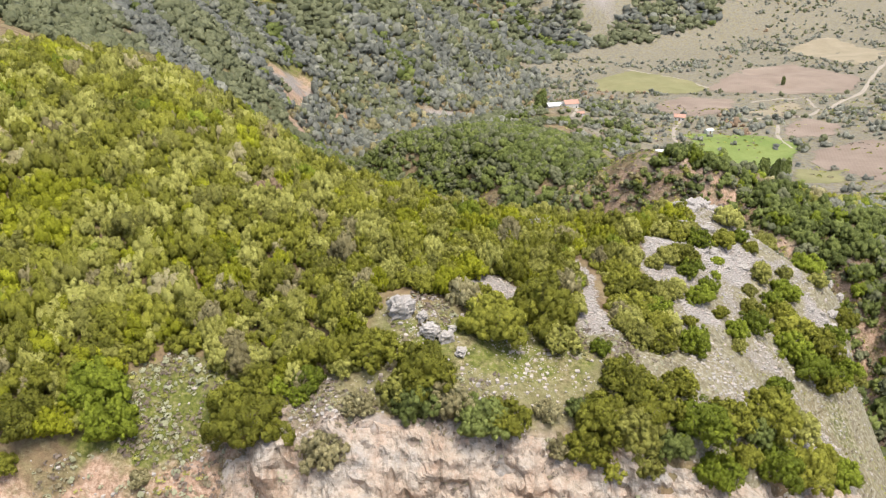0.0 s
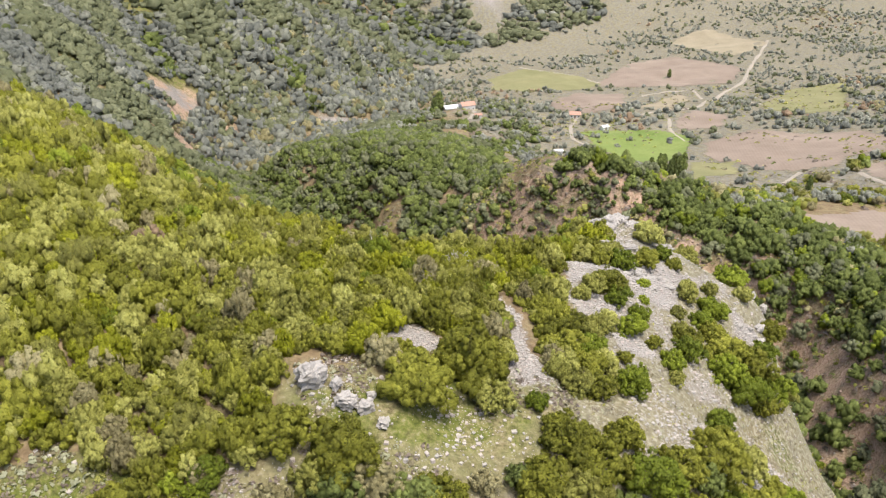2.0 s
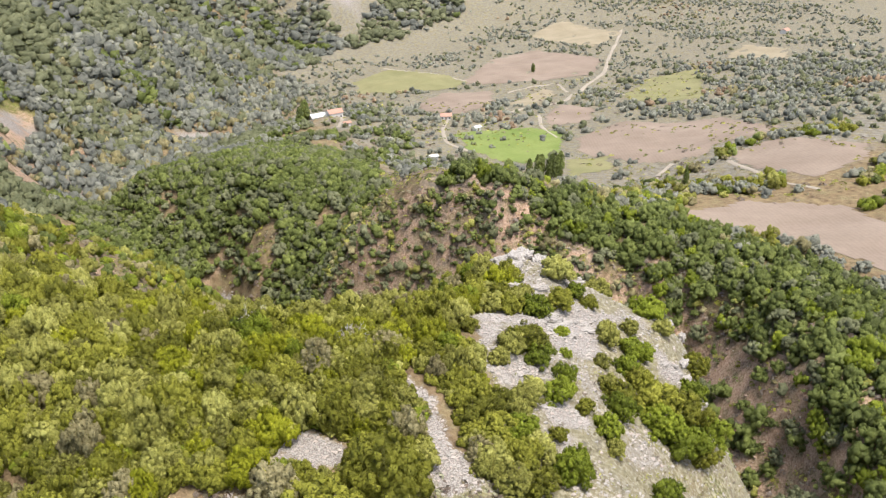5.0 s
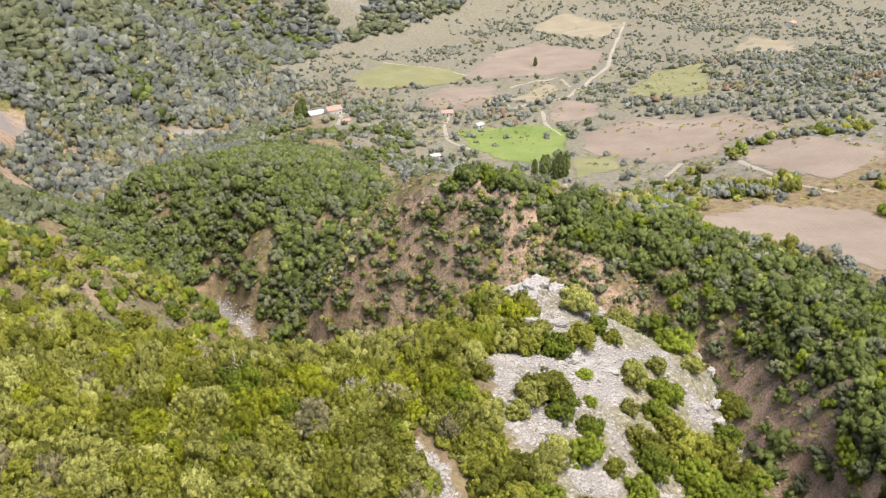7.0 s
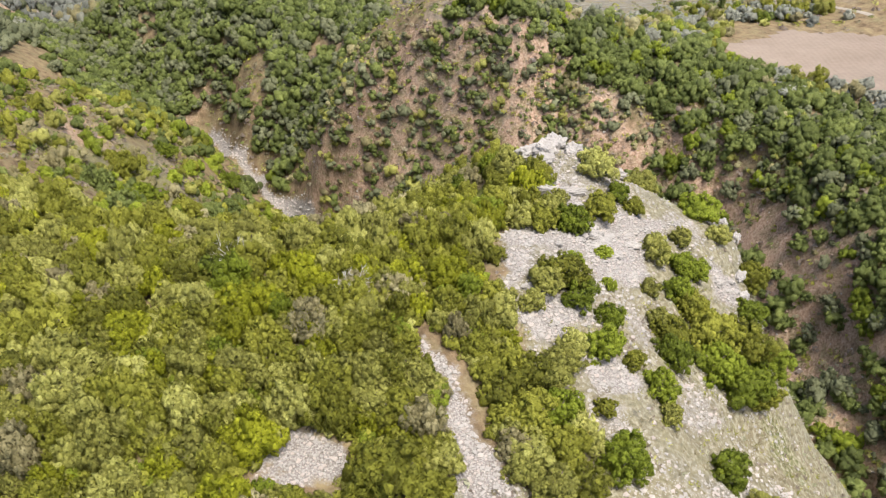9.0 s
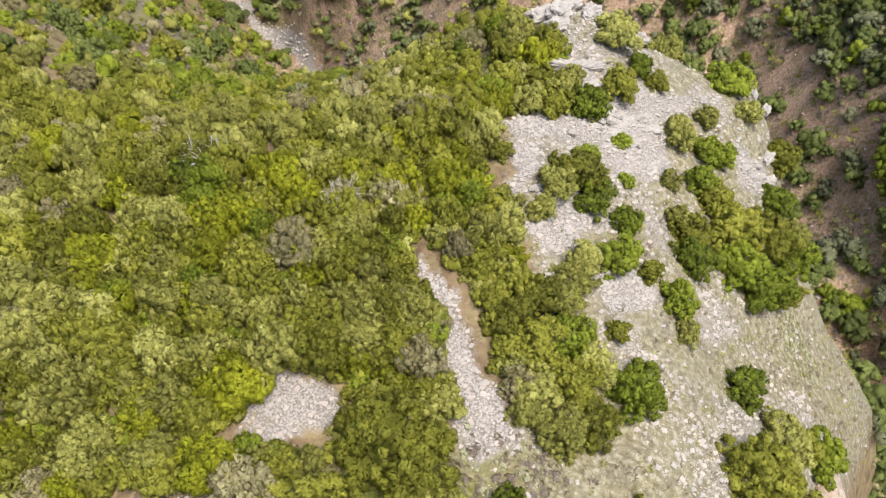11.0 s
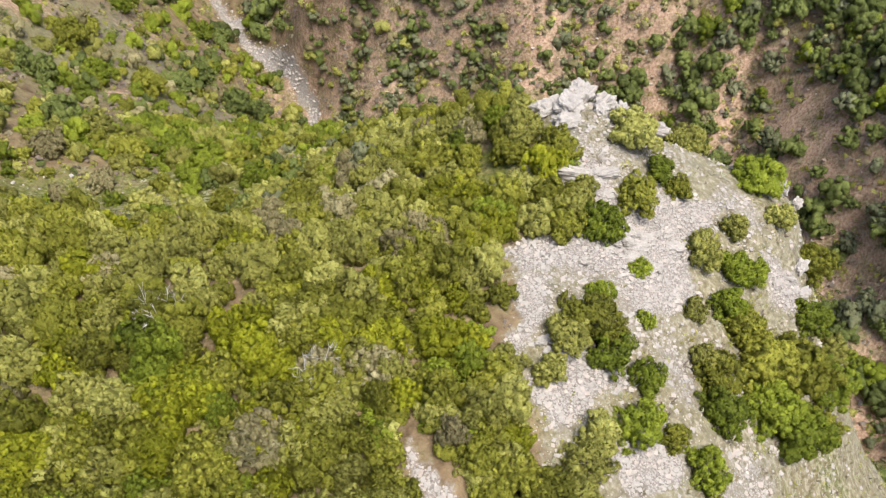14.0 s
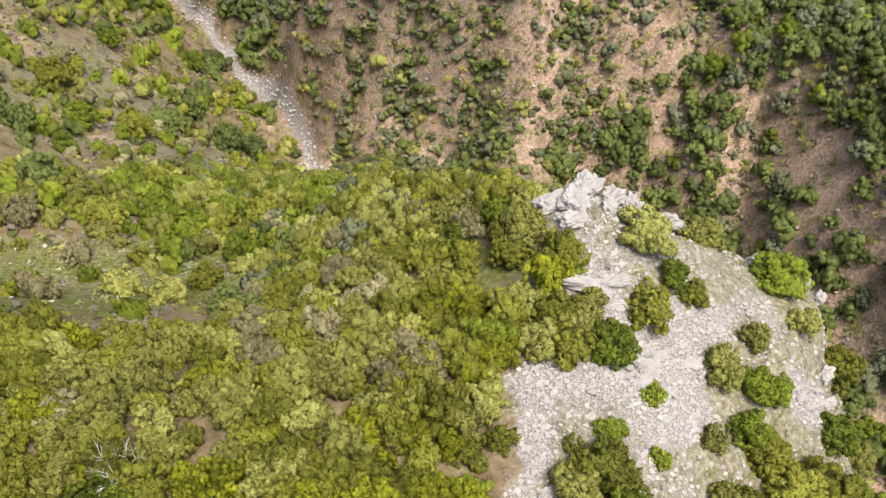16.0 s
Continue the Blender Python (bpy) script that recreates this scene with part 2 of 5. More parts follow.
LEFT_NOSE = [(-47, 270, -4), (-36, 273, -12), (-25, 285, -28), (-15, 293, -40), (-4, 303, -56), (4, 308, -73)]
LEFT_FLANK = [(-24, 229, -18), (-18, 233, -24), (-9, 256, -38), (1, 237, -47)]
STREAM = [(98, 40, -34), (98, 80, -38), (101, 110, -42), (105, 140, -46), (106, 170, -52), (92, 199, -59), (62, 224, -67), (36, 235, -71),
          (27, 245, -73.5), (30, 257, -75), (25, 275, -76), (17, 290, -77), (12, 305, -77.5), (6, 325, -78.5), (0, 340, -79), (-22, 380, -81),
          (-68, 470, -85), (-64, 540, -90), (-22, 610, -96), (40, 760, -111), (90, 900, -117), (150, 1100, -122)]
GORGE_SIDE = [(112, 100, -24), (112, 116, -29), (118, 135, -32), (122, 159, -31), (130, 186, -34), (110, 203, -42), (74, 215, -40), (50, 237, -53)]
GORGE_EDGE = [(128, 100, -10), (122, 129, -15), (126, 150, -14), (134, 156, -9), (142, 182, -12), (135, 205, -20), (114, 215, -24), (96, 236, -14)]
MID_RIDGE = [(150, 205, -12), (136, 219, -14), (117, 226, -14), (108, 240, -9), (86, 244, 0.5), (72, 259, 1), (64, 290, -15), (56, 335, -28), (47, 402, -41),
             (60, 470, -56), (84, 538, -67)]
MID_SPUR = [(56, 335, -28), (20, 359, -32), (3, 401, -42), (-31, 431, -55), (-56, 470, -78)]
MID_FACE = [(57, 258, -22), (52, 268, -18), (36, 270, -37), (17, 325, -52), (-6, 372, -55)]
PLATEAU = [(160, 120, -6), (152, 178, -8), (188, 274, -26), (214, 241, -22), (261, 282, -23), (330, 250, -18)]
PLAIN_NEAR = [(118, 300, -34), (150, 344, -44), (203, 329, -45), (266, 342, -36), (340, 370, -36)]
PLAIN_MID = [(110, 400, -56), (162, 410, -60), (221, 424, -59), (320, 440, -56), (450, 450, -52)]
PLAIN_FAR = [(120, 600, -84), (157, 511, -70), (295, 589, -84), (361, 618, -86), (600, 640, -80)]
PLAIN_END = [(170, 760, -105), (320, 800, -106), (520, 820, -102), (900, 850, -80)]
HILLSIDE = [(-92, 500, -62), (-84, 470, -58), (-92, 428, -34), (-112, 488, -26), (-150, 462, 8), (-260, 470, 60)]
HILLSIDE_FAR = [(8, 655, -93), (-49, 632, -56), (-118, 622, -26), (-220, 640, 30)]
HILLSIDE_END = [(90, 860, -107), (10, 760, -75), (-30, 740, -42), (-110, 720, -2), (-260, 800, 60)]
SCREE_FOOT = [(90, 850, -109), (150, 885, -113), (230, 905, -112), (330, 970, -114)]
SCREE_HILL = [(60, 960, -55), (150, 1000, -60), (270, 1020, -62), (390, 1090, -70)]
SCREE_TOP = [(0, 1120, 40), (200, 1160, 45), (420, 1250, 20)]
FAR_HILLS = [(-300, 1300, 120), (200, 1400, 90), (480, 1330, 0), (560, 1150, -85), (900, 1250, -20), (1400, 1200, 40)]
BEHIND = [(-300, -60, 60), (-200, -100, 40), (0, -60, 0), (120, -60, -32), (300, -40, 0), (500, 0, 20)]
LEFT_OUT = [(-260, 100, 62), (-280, 300, 70)]
PEAKS = [(-200, 2100, 260), (1000, 2300, 300)]
LINES = [HILL_CREST, SPUR_CREST, HILL_BACK, BROW, FRONT_SLOPE, CLIFF_FACE, CLIFF_FOOT, SPUR_RIM, GRASS_SLOPE, SPUR_FLANK, RIM_FOOT, NOSE, TERRACE, TERRACE_IN, LEFT_SPUR, LEFT_NOSE, LEFT_FLANK, STREAM, GORGE_SIDE,
         GORGE_EDGE, MID_RIDGE, MID_SPUR, MID_FACE, PLATEAU, PLAIN_NEAR, PLAIN_MID, PLAIN_FAR, PLAIN_END, HILLSIDE, HILLSIDE_FAR, HILLSIDE_END, SCREE_FOOT, SCREE_HILL, SCREE_TOP,
         FAR_HILLS, BEHIND, LEFT_OUT, PEAKS]


def along(line, step):
    """Points every step metres or so along a line of points."""
    line, out = np.array(line, float), []
    for a, b in zip(line[:-1], line[1:]):
        n = max(1, int(np.linalg.norm((b - a)[:2]) / step))
        out += [a + (b - a) * k / n for k in range(n)]
    return np.array(out + [line[-1]])


def knots_of(lines):
    kept = []
    for line in lines:
        for p in along(line, 11 if max(q[1] for q in line) < 300 else 50):
            if all((p[0] - q[0]) ** 2 + (p[1] - q[1]) ** 2 > 9 for q in kept):
                kept.append(p)
    return np.array(kept)


KNOTS = knots_of(LINES)
SOFT_R = 2.5
_r = np.sqrt(((KNOTS[:, None, :2] - KNOTS[None, :, :2]) ** 2).sum(-1) + SOFT_R**2)
_n = len(KNOTS)
_base = np.c_[np.ones(_n), KNOTS[:, :2] / 500]
_full = np.block([[_r - 1.0 * np.eye(_n), _base], [_base.T, np.zeros((3, 3))]])
WEIGHTS = np.linalg.solve(_full, np.r_[KNOTS[:, 2], 0, 0, 0])


def smooth_height(x, y):
    x, y = np.atleast_1d(np.asarray(x, float)), np.atleast_1d(np.asarray(y, float))
    out = np.empty(x.size)
    for s in range(0, x.size, 8000):
        a, b = x.ravel()[s : s + 8000], y.ravel()[s : s + 8000]
        r = np.sqrt((a[:, None] - KNOTS[:, 0]) ** 2 + (b[:, None] - KNOTS[:, 1]) ** 2 + SOFT_R**2)
        out[s : s + 8000] = r @ WEIGHTS[:_n] + WEIGHTS[_n] + (WEIGHTS[_n + 1] * a + WEIGHTS[_n + 2] * b) / 500
    return out.reshape(x.shape)


def hillside_folds(x, y):
    """Spurs and gullies that run down the far hillside."""
    on = np.clip((-20 - x + 0.25 * (y - 600)) / 90, 0, 1) * np.clip((y - 420) / 120, 0, 1)
    across = y * 0.75 + x * 0.55 + 26 * value_noise(x, y, 130, 21)
    return on * (15 * np.abs(np.sin(across / 24)) - 8 + 5 * fractal(x, y, 60, 23, 3))


def gorge_ribs(x, y):
    """Rocky ribs and gullies down the gorge's sides."""
    on = np.clip((x - 30) / 15, 0, 1) * np.clip((y - 150) / 30, 0, 1) * np.clip((300 - y) / 40, 0, 1) * np.clip((150 - x) / 20, 0, 1)
    on = np.maximum(on, np.clip((x - 98) / 8, 0, 1) * np.clip((145 - x) / 20, 0, 1) * np.clip((240 - y) / 30, 0, 1))
    along_slope = (x * 0.8 - y * 0.35 + 7 * value_noise(x, y, 28, 61)) / 5.2
    return on * (4.2 * np.abs(np.sin(along_slope)) + 1.8 * fractal(x, y, 13, 62, 3) - 2.2)


def height(x, y):
    """The ground's height, with its folds and small unevenness."""
    x, y = np.atleast_1d(np.asarray(x, float)), np.atleast_1d(np.asarray(y, float))
    far = np.clip((np.hypot(x - 30, y - 100) - 100) / 500, 0, 1)
    return smooth_height(x, y) + (0.5 + 3 * far) * fractal(x, y, 34, 3, 3) * 0.6 + 0.22 * fractal(x, y, 5, 11, 3) + hillside_folds(x, y) + gorge_ribs(x, y)
# == end of land ==

# ---- mesh helpers ----
def mesh_of(name, verts, quads, mats, which=None, smooth=False, tones=None, normals=None):
    """A mesh from arrays of corners and four-sided faces, with a material number a face."""
    me = bpy.data.meshes.new(name)
    verts, quads = np.asarray(verts, np.float32), np.asarray(quads, np.int32)
    me.vertices.add(len(verts))
    me.vertices.foreach_set("co", verts.ravel())
    me.loops.add(quads.size)
    me.loops.foreach_set("vertex_index", quads.ravel())
    me.polygons.add(len(quads))
    me.polygons.foreach_set("loop_start", np.arange(len(quads), dtype=np.int32) * 4)
    me.polygons.foreach_set("loop_total", np.full(len(quads), 4, np.int32))
    for m in mats:
        me.materials.append(m)
    if which is not None:
        me.polygons.foreach_set("material_index", np.asarray(which, np.int32))
    me.polygons.foreach_set("use_smooth", np.full(len(quads), smooth))
    if tones is not None:
        me.attributes.new("tone", "FLOAT", "FACE").data.foreach_set("value", np.asarray(tones, np.float32))
    if normals is not None:
        me.attributes.new("custom_normal", "FLOAT_VECTOR", "POINT").data.foreach_set("vector", np.asarray(normals, np.float32).ravel())
    me.update(calc_edges=True)
    if normals is None:
        me.validate()
    return me


def part(name, bm, material, parent, label=""):
    """Links a bmesh as one mesh under a thing or a part."""
    me = bpy.data.meshes.new(name)
    bm.to_mesh(me)
    bm.free()
    me.materials.append(material)
    ob = new(name, me)
    ob.parent = parent
    return tagged(ob, label)


def ground_at(x, y):
    return float(height(x, y)[0])


def within(poly, x, y, soft=1.5):
    """1 inside the outline, 0 outside, with a soft edge that many metres wide."""
    x, y = np.asarray(x, float), np.asarray(y, float)
    inside, near = np.zeros(x.shape, bool), np.full(x.shape, 1e9)
    for (ax, ay), (bx, by) in zip(poly, poly[1:] + poly[:1]):
        cross = (ay > y) != (by > y)
        inside ^= cross & (x < (bx - ax) * (y - ay) / ((by - ay) or 1e-9) + ax)
        k = np.clip(((x - ax) * (bx - ax) + (y - ay) * (by - ay)) / ((bx - ax) ** 2 + (by - ay) ** 2 + 1e-9), 0, 1)
        near = np.minimum(near, np.hypot(x - ax - k * (bx - ax), y - ay - k * (by - ay)))
    return np.clip(0.5 + np.where(inside, near, -near) / soft, 0, 1)


def blob(cx, cy, rx, ry, x, y, turn=0.0):
    """1 in the middle of an oval, falling to 0 at its edge."""
    c, s = math.cos(radians(turn)), math.sin(radians(turn))
    u, v = (x - cx) * c + (y - cy) * s, (y - cy) * c - (x - cx) * s
    return np.clip(1.6 * (1 - np.hypot(u / rx, v / ry)), 0, 1)


# ---- plan of the ground cover ----
ROCKY = [(28.5, 91), (29.5, 105), (30, 111.5), (33, 118), (37, 124), (40.5, 128), (43, 132), (43, 140), (52, 142), (62, 138), (79, 128), (76, 115), (75, 104),
         (80, 92), (72, 84), (46, 75), (33, 70), (24, 74), (22, 88)]
FRONT_CLEAR = [(-9, 88), (-3, 90), (6, 88), (20, 90), (25, 88), (26, 70), (0, 60), (-62, 58), (-62, 71.5), (-41, 73), (-40.5, 84), (-34, 86), (-27, 82), (-24, 77), (-19, 76), (-10, 80)]
PATH_STRIP = [(18.5, 86), (19.2, 93), (20.6, 97.5), (20, 102), (20.2, 105), (21.4, 105.2), (23.2, 101), (23.2, 97.5), (22.9, 93), (22.8, 86)]
WHITE_AREAS = [[(34.5, 121), (39.5, 121), (41, 123), (42.5, 121), (45.5, 120), (50, 127), (52.5, 126.5), (60, 124.5), (60, 121.5), (55, 120), (50.5, 114), (46.5, 113), (42, 113), (43, 116.5), (38.5, 116.5), (34.5, 117.5)],
               [(31.5, 116), (34.5, 117.5), (36.5, 116.5), (34.5, 113), (32.5, 111), (30.5, 107), (34, 108.5), (36.5, 109.5), (37, 108), (40, 107.5), (39, 105), (36.5, 104), (31.5, 103), (30, 106), (31.5, 112)],
               [(43.5, 130), (46.5, 130), (49, 127), (48, 123.5), (46, 124.5), (44, 128)], [(61.5, 117), (63.5, 117), (67, 115.5), (65.5, 113), (61, 113)],
               [(36.5, 101.5), (40, 102), (42.5, 99), (41, 96.5), (36, 97), (35.5, 99)], [(43.5, 139.5), (49, 141), (53, 138), (49.5, 135.5), (47, 137)],
               [(3.5, 95.5), (6.5, 96.5), (10, 94.7), (10.2, 91.5), (4, 91.5)]]
THIN_STONES = [(48, 97, 7, 4, 30), (46, 107, 4, 8, 20), (62, 124, 4, 6, 0), (36, 94, 3, 6, 0), (47, 133, 3, 5, 0)]
SCAR = [(-117, 513), (-106, 573), (-83, 566), (-64, 508), (-50, 437), (-63, 425), (-83, 468), (-102, 501)]
SCREE_BANDS = [(-160, 400, 26, 5, 40), (-140, 432, 22, 4, 35), (-116, 424, 16, 4, 50), (-104, 470, 20, 5, 60), (-8, 640, 30, 9, 20), (-20, 756, 26, 9, 0)]


def plan(x, y):
    """Soft zones of bare rock, grass, red soil and pale dry ground."""
    z = {}
    slope_n = fractal(x, y, 16, 40, 3)
    x, y = x + 1.3 * fractal(x, y, 5, 41, 3), y + 1.3 * fractal(x, y, 5, 43, 3)
    rock = np.zeros_like(x)
    for area in WHITE_AREAS:
        rock = np.maximum(rock, 0.95 * within(area, x, y, 1.6))
    for cx, cy, rx, ry, turn in THIN_STONES:
        rock = np.maximum(rock, 0.55 * blob(cx, cy, rx, ry, x, y, turn))
    rock = np.maximum(rock, 0.8 * within(PATH_STRIP, x, y, 1.2))
    stream = np.full(x.shape, 1e9)
    for (ax, ay, _), (bx, by, _) in zip(STREAM[7:14], STREAM[8:15]):
        k = np.clip(((x - ax) * (bx - ax) + (y - ay) * (by - ay)) / ((bx - ax) ** 2 + (by - ay) ** 2), 0, 1)
        stream = np.minimum(stream, np.hypot(x - ax - k * (bx - ax), y - ay - k * (by - ay)))
    rock = np.maximum(rock, np.clip(1.4 - stream / 1.9, 0, 1))
    rock = np.maximum(rock, blob(2, 614, 26, 13, x, y, -20) * 0.9)
    rock = np.maximum(rock, np.clip(1.6 * blob(190, 985, 34, 66, x, y, 25) - 0.8 + 0.6 * fractal(x, y, 24, 47, 3), 0, 0.9))
    rock = np.maximum(rock, np.clip(within(SCAR, x, y, 5) * (0.4 + 0.9 * fractal(x, y, 11, 46, 3)), 0, 0.7))
    for cx, cy, rx, ry, turn in SCREE_BANDS:
        rock = np.maximum(rock, np.clip(1.2 * blob(cx, cy, rx, ry, x, y, turn) + 0.4 * fractal(x, y, 8, 45, 3) - 0.3, 0, 0.7))
    z["stream"] = stream
    rocky = within(ROCKY, x, y, 3)
    front = within(FRONT_CLEAR, x, y, 3)
    z["rock"] = np.maximum(rock, np.clip(0.08 + 0.5 * slope_n, 0.0, 0.55) * rocky * np.clip((72 - x) / 14, 0.3, 1) + 0.15 * front * (y > 70))
    z["rocky"], z["front"] = rocky, front
    cliff = front * np.clip((74.5 + 0.05 * (x + 5) - y + 2 * slope_n) / 3, 0, 1)
    z["pale"] = np.maximum.reduce([0.55 * rocky, 0.3 * blob(-6, 163, 30, 12, x, y), 0.15 * blob(-20, 240, 30, 40, x, y)])
    z["cliff"] = cliff * np.clip((x + 24) / 4, 0, 1)
    z["soil"] = np.maximum.reduce([
        0.9 * within(SCAR, x, y, 12),
        0.85 * cliff * np.clip((-18 - x) / 4, 0, 1),
        blob(98, 236, 20, 16, x, y) * 0.85, blob(122, 158, 36, 9, x, y, 75) * 1.15, blob(82, 222, 10, 15, x, y) * 1.2, blob(103, 216, 15, 7, x, y) * 1.1, blob(116, 195, 8, 8, x, y), blob(80, 222, 30, 14, x, y, 20) * 0.75, blob(124, 180, 12, 24, x, y) * 0.8, blob(118, 140, 9, 22, x, y) * 0.7,
        blob(-16, 226, 14, 9, x, y) * 0.7, blob(-30, 250, 12, 16, x, y) * 0.65, blob(-6, 262, 12, 12, x, y) * 0.6, blob(45, 300, 14, 40, x, y) * 0.45, blob(-78, 462, 20, 54, x, y) * 1.2, blob(-100, 492, 20, 10, x, y) * 1.1, blob(-60, 545, 40, 30, x, y) * 0.7,
        np.clip(0.55 - np.abs(stream - 9) / 10, 0, 1) * (y > 150) * (y < 480),
        0.68 * np.clip((x - 78) / 10, 0, 1) * np.clip((140 - x) / 10, 0, 1) * np.clip((230 - y) / 20, 0, 1), 0.62 * within([(30, 215), (110, 190), (115, 235), (70, 262), (30, 300), (20, 270)], x, y, 8)])
    grass = np.maximum.reduce([0.4 * rocky, 0.8 * front * (1 - cliff), blob(-6, 163, 32, 16, x, y) * 0.95, blob(-20, 236, 30, 44, x, y) * 0.65,
                               np.clip((y - 300) / 60, 0, 1) * np.clip((x - 60) / 40, 0, 1) * 0.36, blob(38, 133, 6, 5, x, y)])
    z["grass"] = np.clip(grass, 0, 1)
    z["lush"] = np.maximum.reduce([blob(-33, 76, 15, 11, x, y) * 1.3, 1.05 * blob(6, 82, 18, 8, x, y), 0.8 * blob(38, 136, 4, 6, x, y), 0.7 * blob(47, 133.5, 2, 3.5, x, y), 0.85 * blob(-8, 161, 38, 20, x, y),
                                   0.7 * blob(62, 97, 6, 8, x, y), 0.62 * np.clip((-30 - x + 0.25 * (y - 600)) / 60, 0, 1) * np.clip((y - 380) / 60, 0, 1)])
    z["dry"] = np.maximum.reduce([np.clip((y - 260) / 60, 0, 1) * np.clip((x - 60) / 40, 0, 1), 0.6 * rocky, 0.7 * blob(-12, 240, 30, 34, x, y), 0.7 * blob(80, 240, 60, 40, x, y)])
    return z


# ---- the ground, one sheet to the horizon ----
def graded(start, end, fine, grow, reach_low, reach_high):
    core = list(np.arange(start, end + fine, fine))
    out, step = [], fine
    x = core[-1]
    while x < reach_high:
        step = min(step * grow, 250)
        x += step
        out.append(x)
    low, step, x = [], fine, core[0]
    while x > reach_low:
        step = min(step * grow, 250)
        x -= step
        low.append(x)
    return np.array(low[::-1] + core + out)


GX, GY = graded(-62, 150, 1.0, 1.06, -4500, 4500), graded(58, 300, 1.0, 1.038, -3500, 4900)
gx, gy = np.meshgrid(GX, GY)
gz = height(gx.ravel(), gy.ravel()).reshape(gx.shape)
idx = np.arange(gx.size).reshape(gx.shape)
ground_quads = np.stack([idx[:-1, :-1], idx[:-1, 1:], idx[1:, 1:], idx[1:, :-1]], -1).reshape(-1, 4)
zones = plan(gx.ravel(), gy.ravel())
gz = gz.ravel() + 0.35 * np.clip(zones["rocky"] + zones["front"], 0, 1) * fractal(gx.ravel(), gy.ravel(), 3.0, 60, 3) - 0.5 * np.clip(1.4 - zones["stream"] / 3, 0, 1) + zones["cliff"] * (1.3 * fractal(gx.ravel(), gy.ravel(), 5, 64, 4, 0.65) + 0.9 * np.abs(np.sin(gx.ravel() / 2.6 + 1.5 * value_noise(gx.ravel(), gy.ravel(), 7, 65))))
ground_mesh = mesh_of("ground", np.c_[gx.ravel(), gy.ravel(), gz], ground_quads, [GROUND], smooth=True)
for zone_name in ("rock", "grass", "soil", "pale", "lush", "dry", "cliff"):
    a = ground_mesh.attributes.new(zone_name, "FLOAT", "POINT")
    a.data.foreach_set("value", zones[zone_name].astype(np.float32))
tagged(new("ground", ground_mesh), "brown and grassy hill ground with pale limestone scree", "ground", kind="structure")


# ---- crowns ----
CUBE = np.array([(-1, -1, -1), (1, -1, -1), (1, 1, -1), (-1, 1, -1), (-1, -1, 1), (1, -1, 1), (1, 1, 1), (-1, 1, 1)], float) / math.sqrt(3)
CUBE_QUADS = np.array([(0, 3, 2, 1), (4, 5, 6, 7), (0, 1, 5, 4), (1, 2, 6, 5), (2, 3, 7, 6), (3, 0, 4, 7)])


def ball(splits):
    """A ball of squares: a cube's faces cut splits times a side and pushed out."""
    verts, quads = [], []
    for f in CUBE_QUADS:
        a, b, c, d = CUBE[f]
        for i in range(splits):
            for j in range(splits):
                k = len(verts)
                for u, v in ((i, j), (i + 1, j), (i + 1, j + 1), (i, j + 1)):
                    u, v = u / splits, v / splits
                    p = a * (1 - u) * (1 - v) + b * u * (1 - v) + c * u * v + d * (1 - u) * v
                    verts.append(p / np.linalg.norm(p))
                quads.append((k, k + 1, k + 2, k + 3))
    shared, back = np.unique(np.round(verts, 6), axis=0, return_inverse=True)
    return shared, back.reshape(-1)[np.array(quads)]


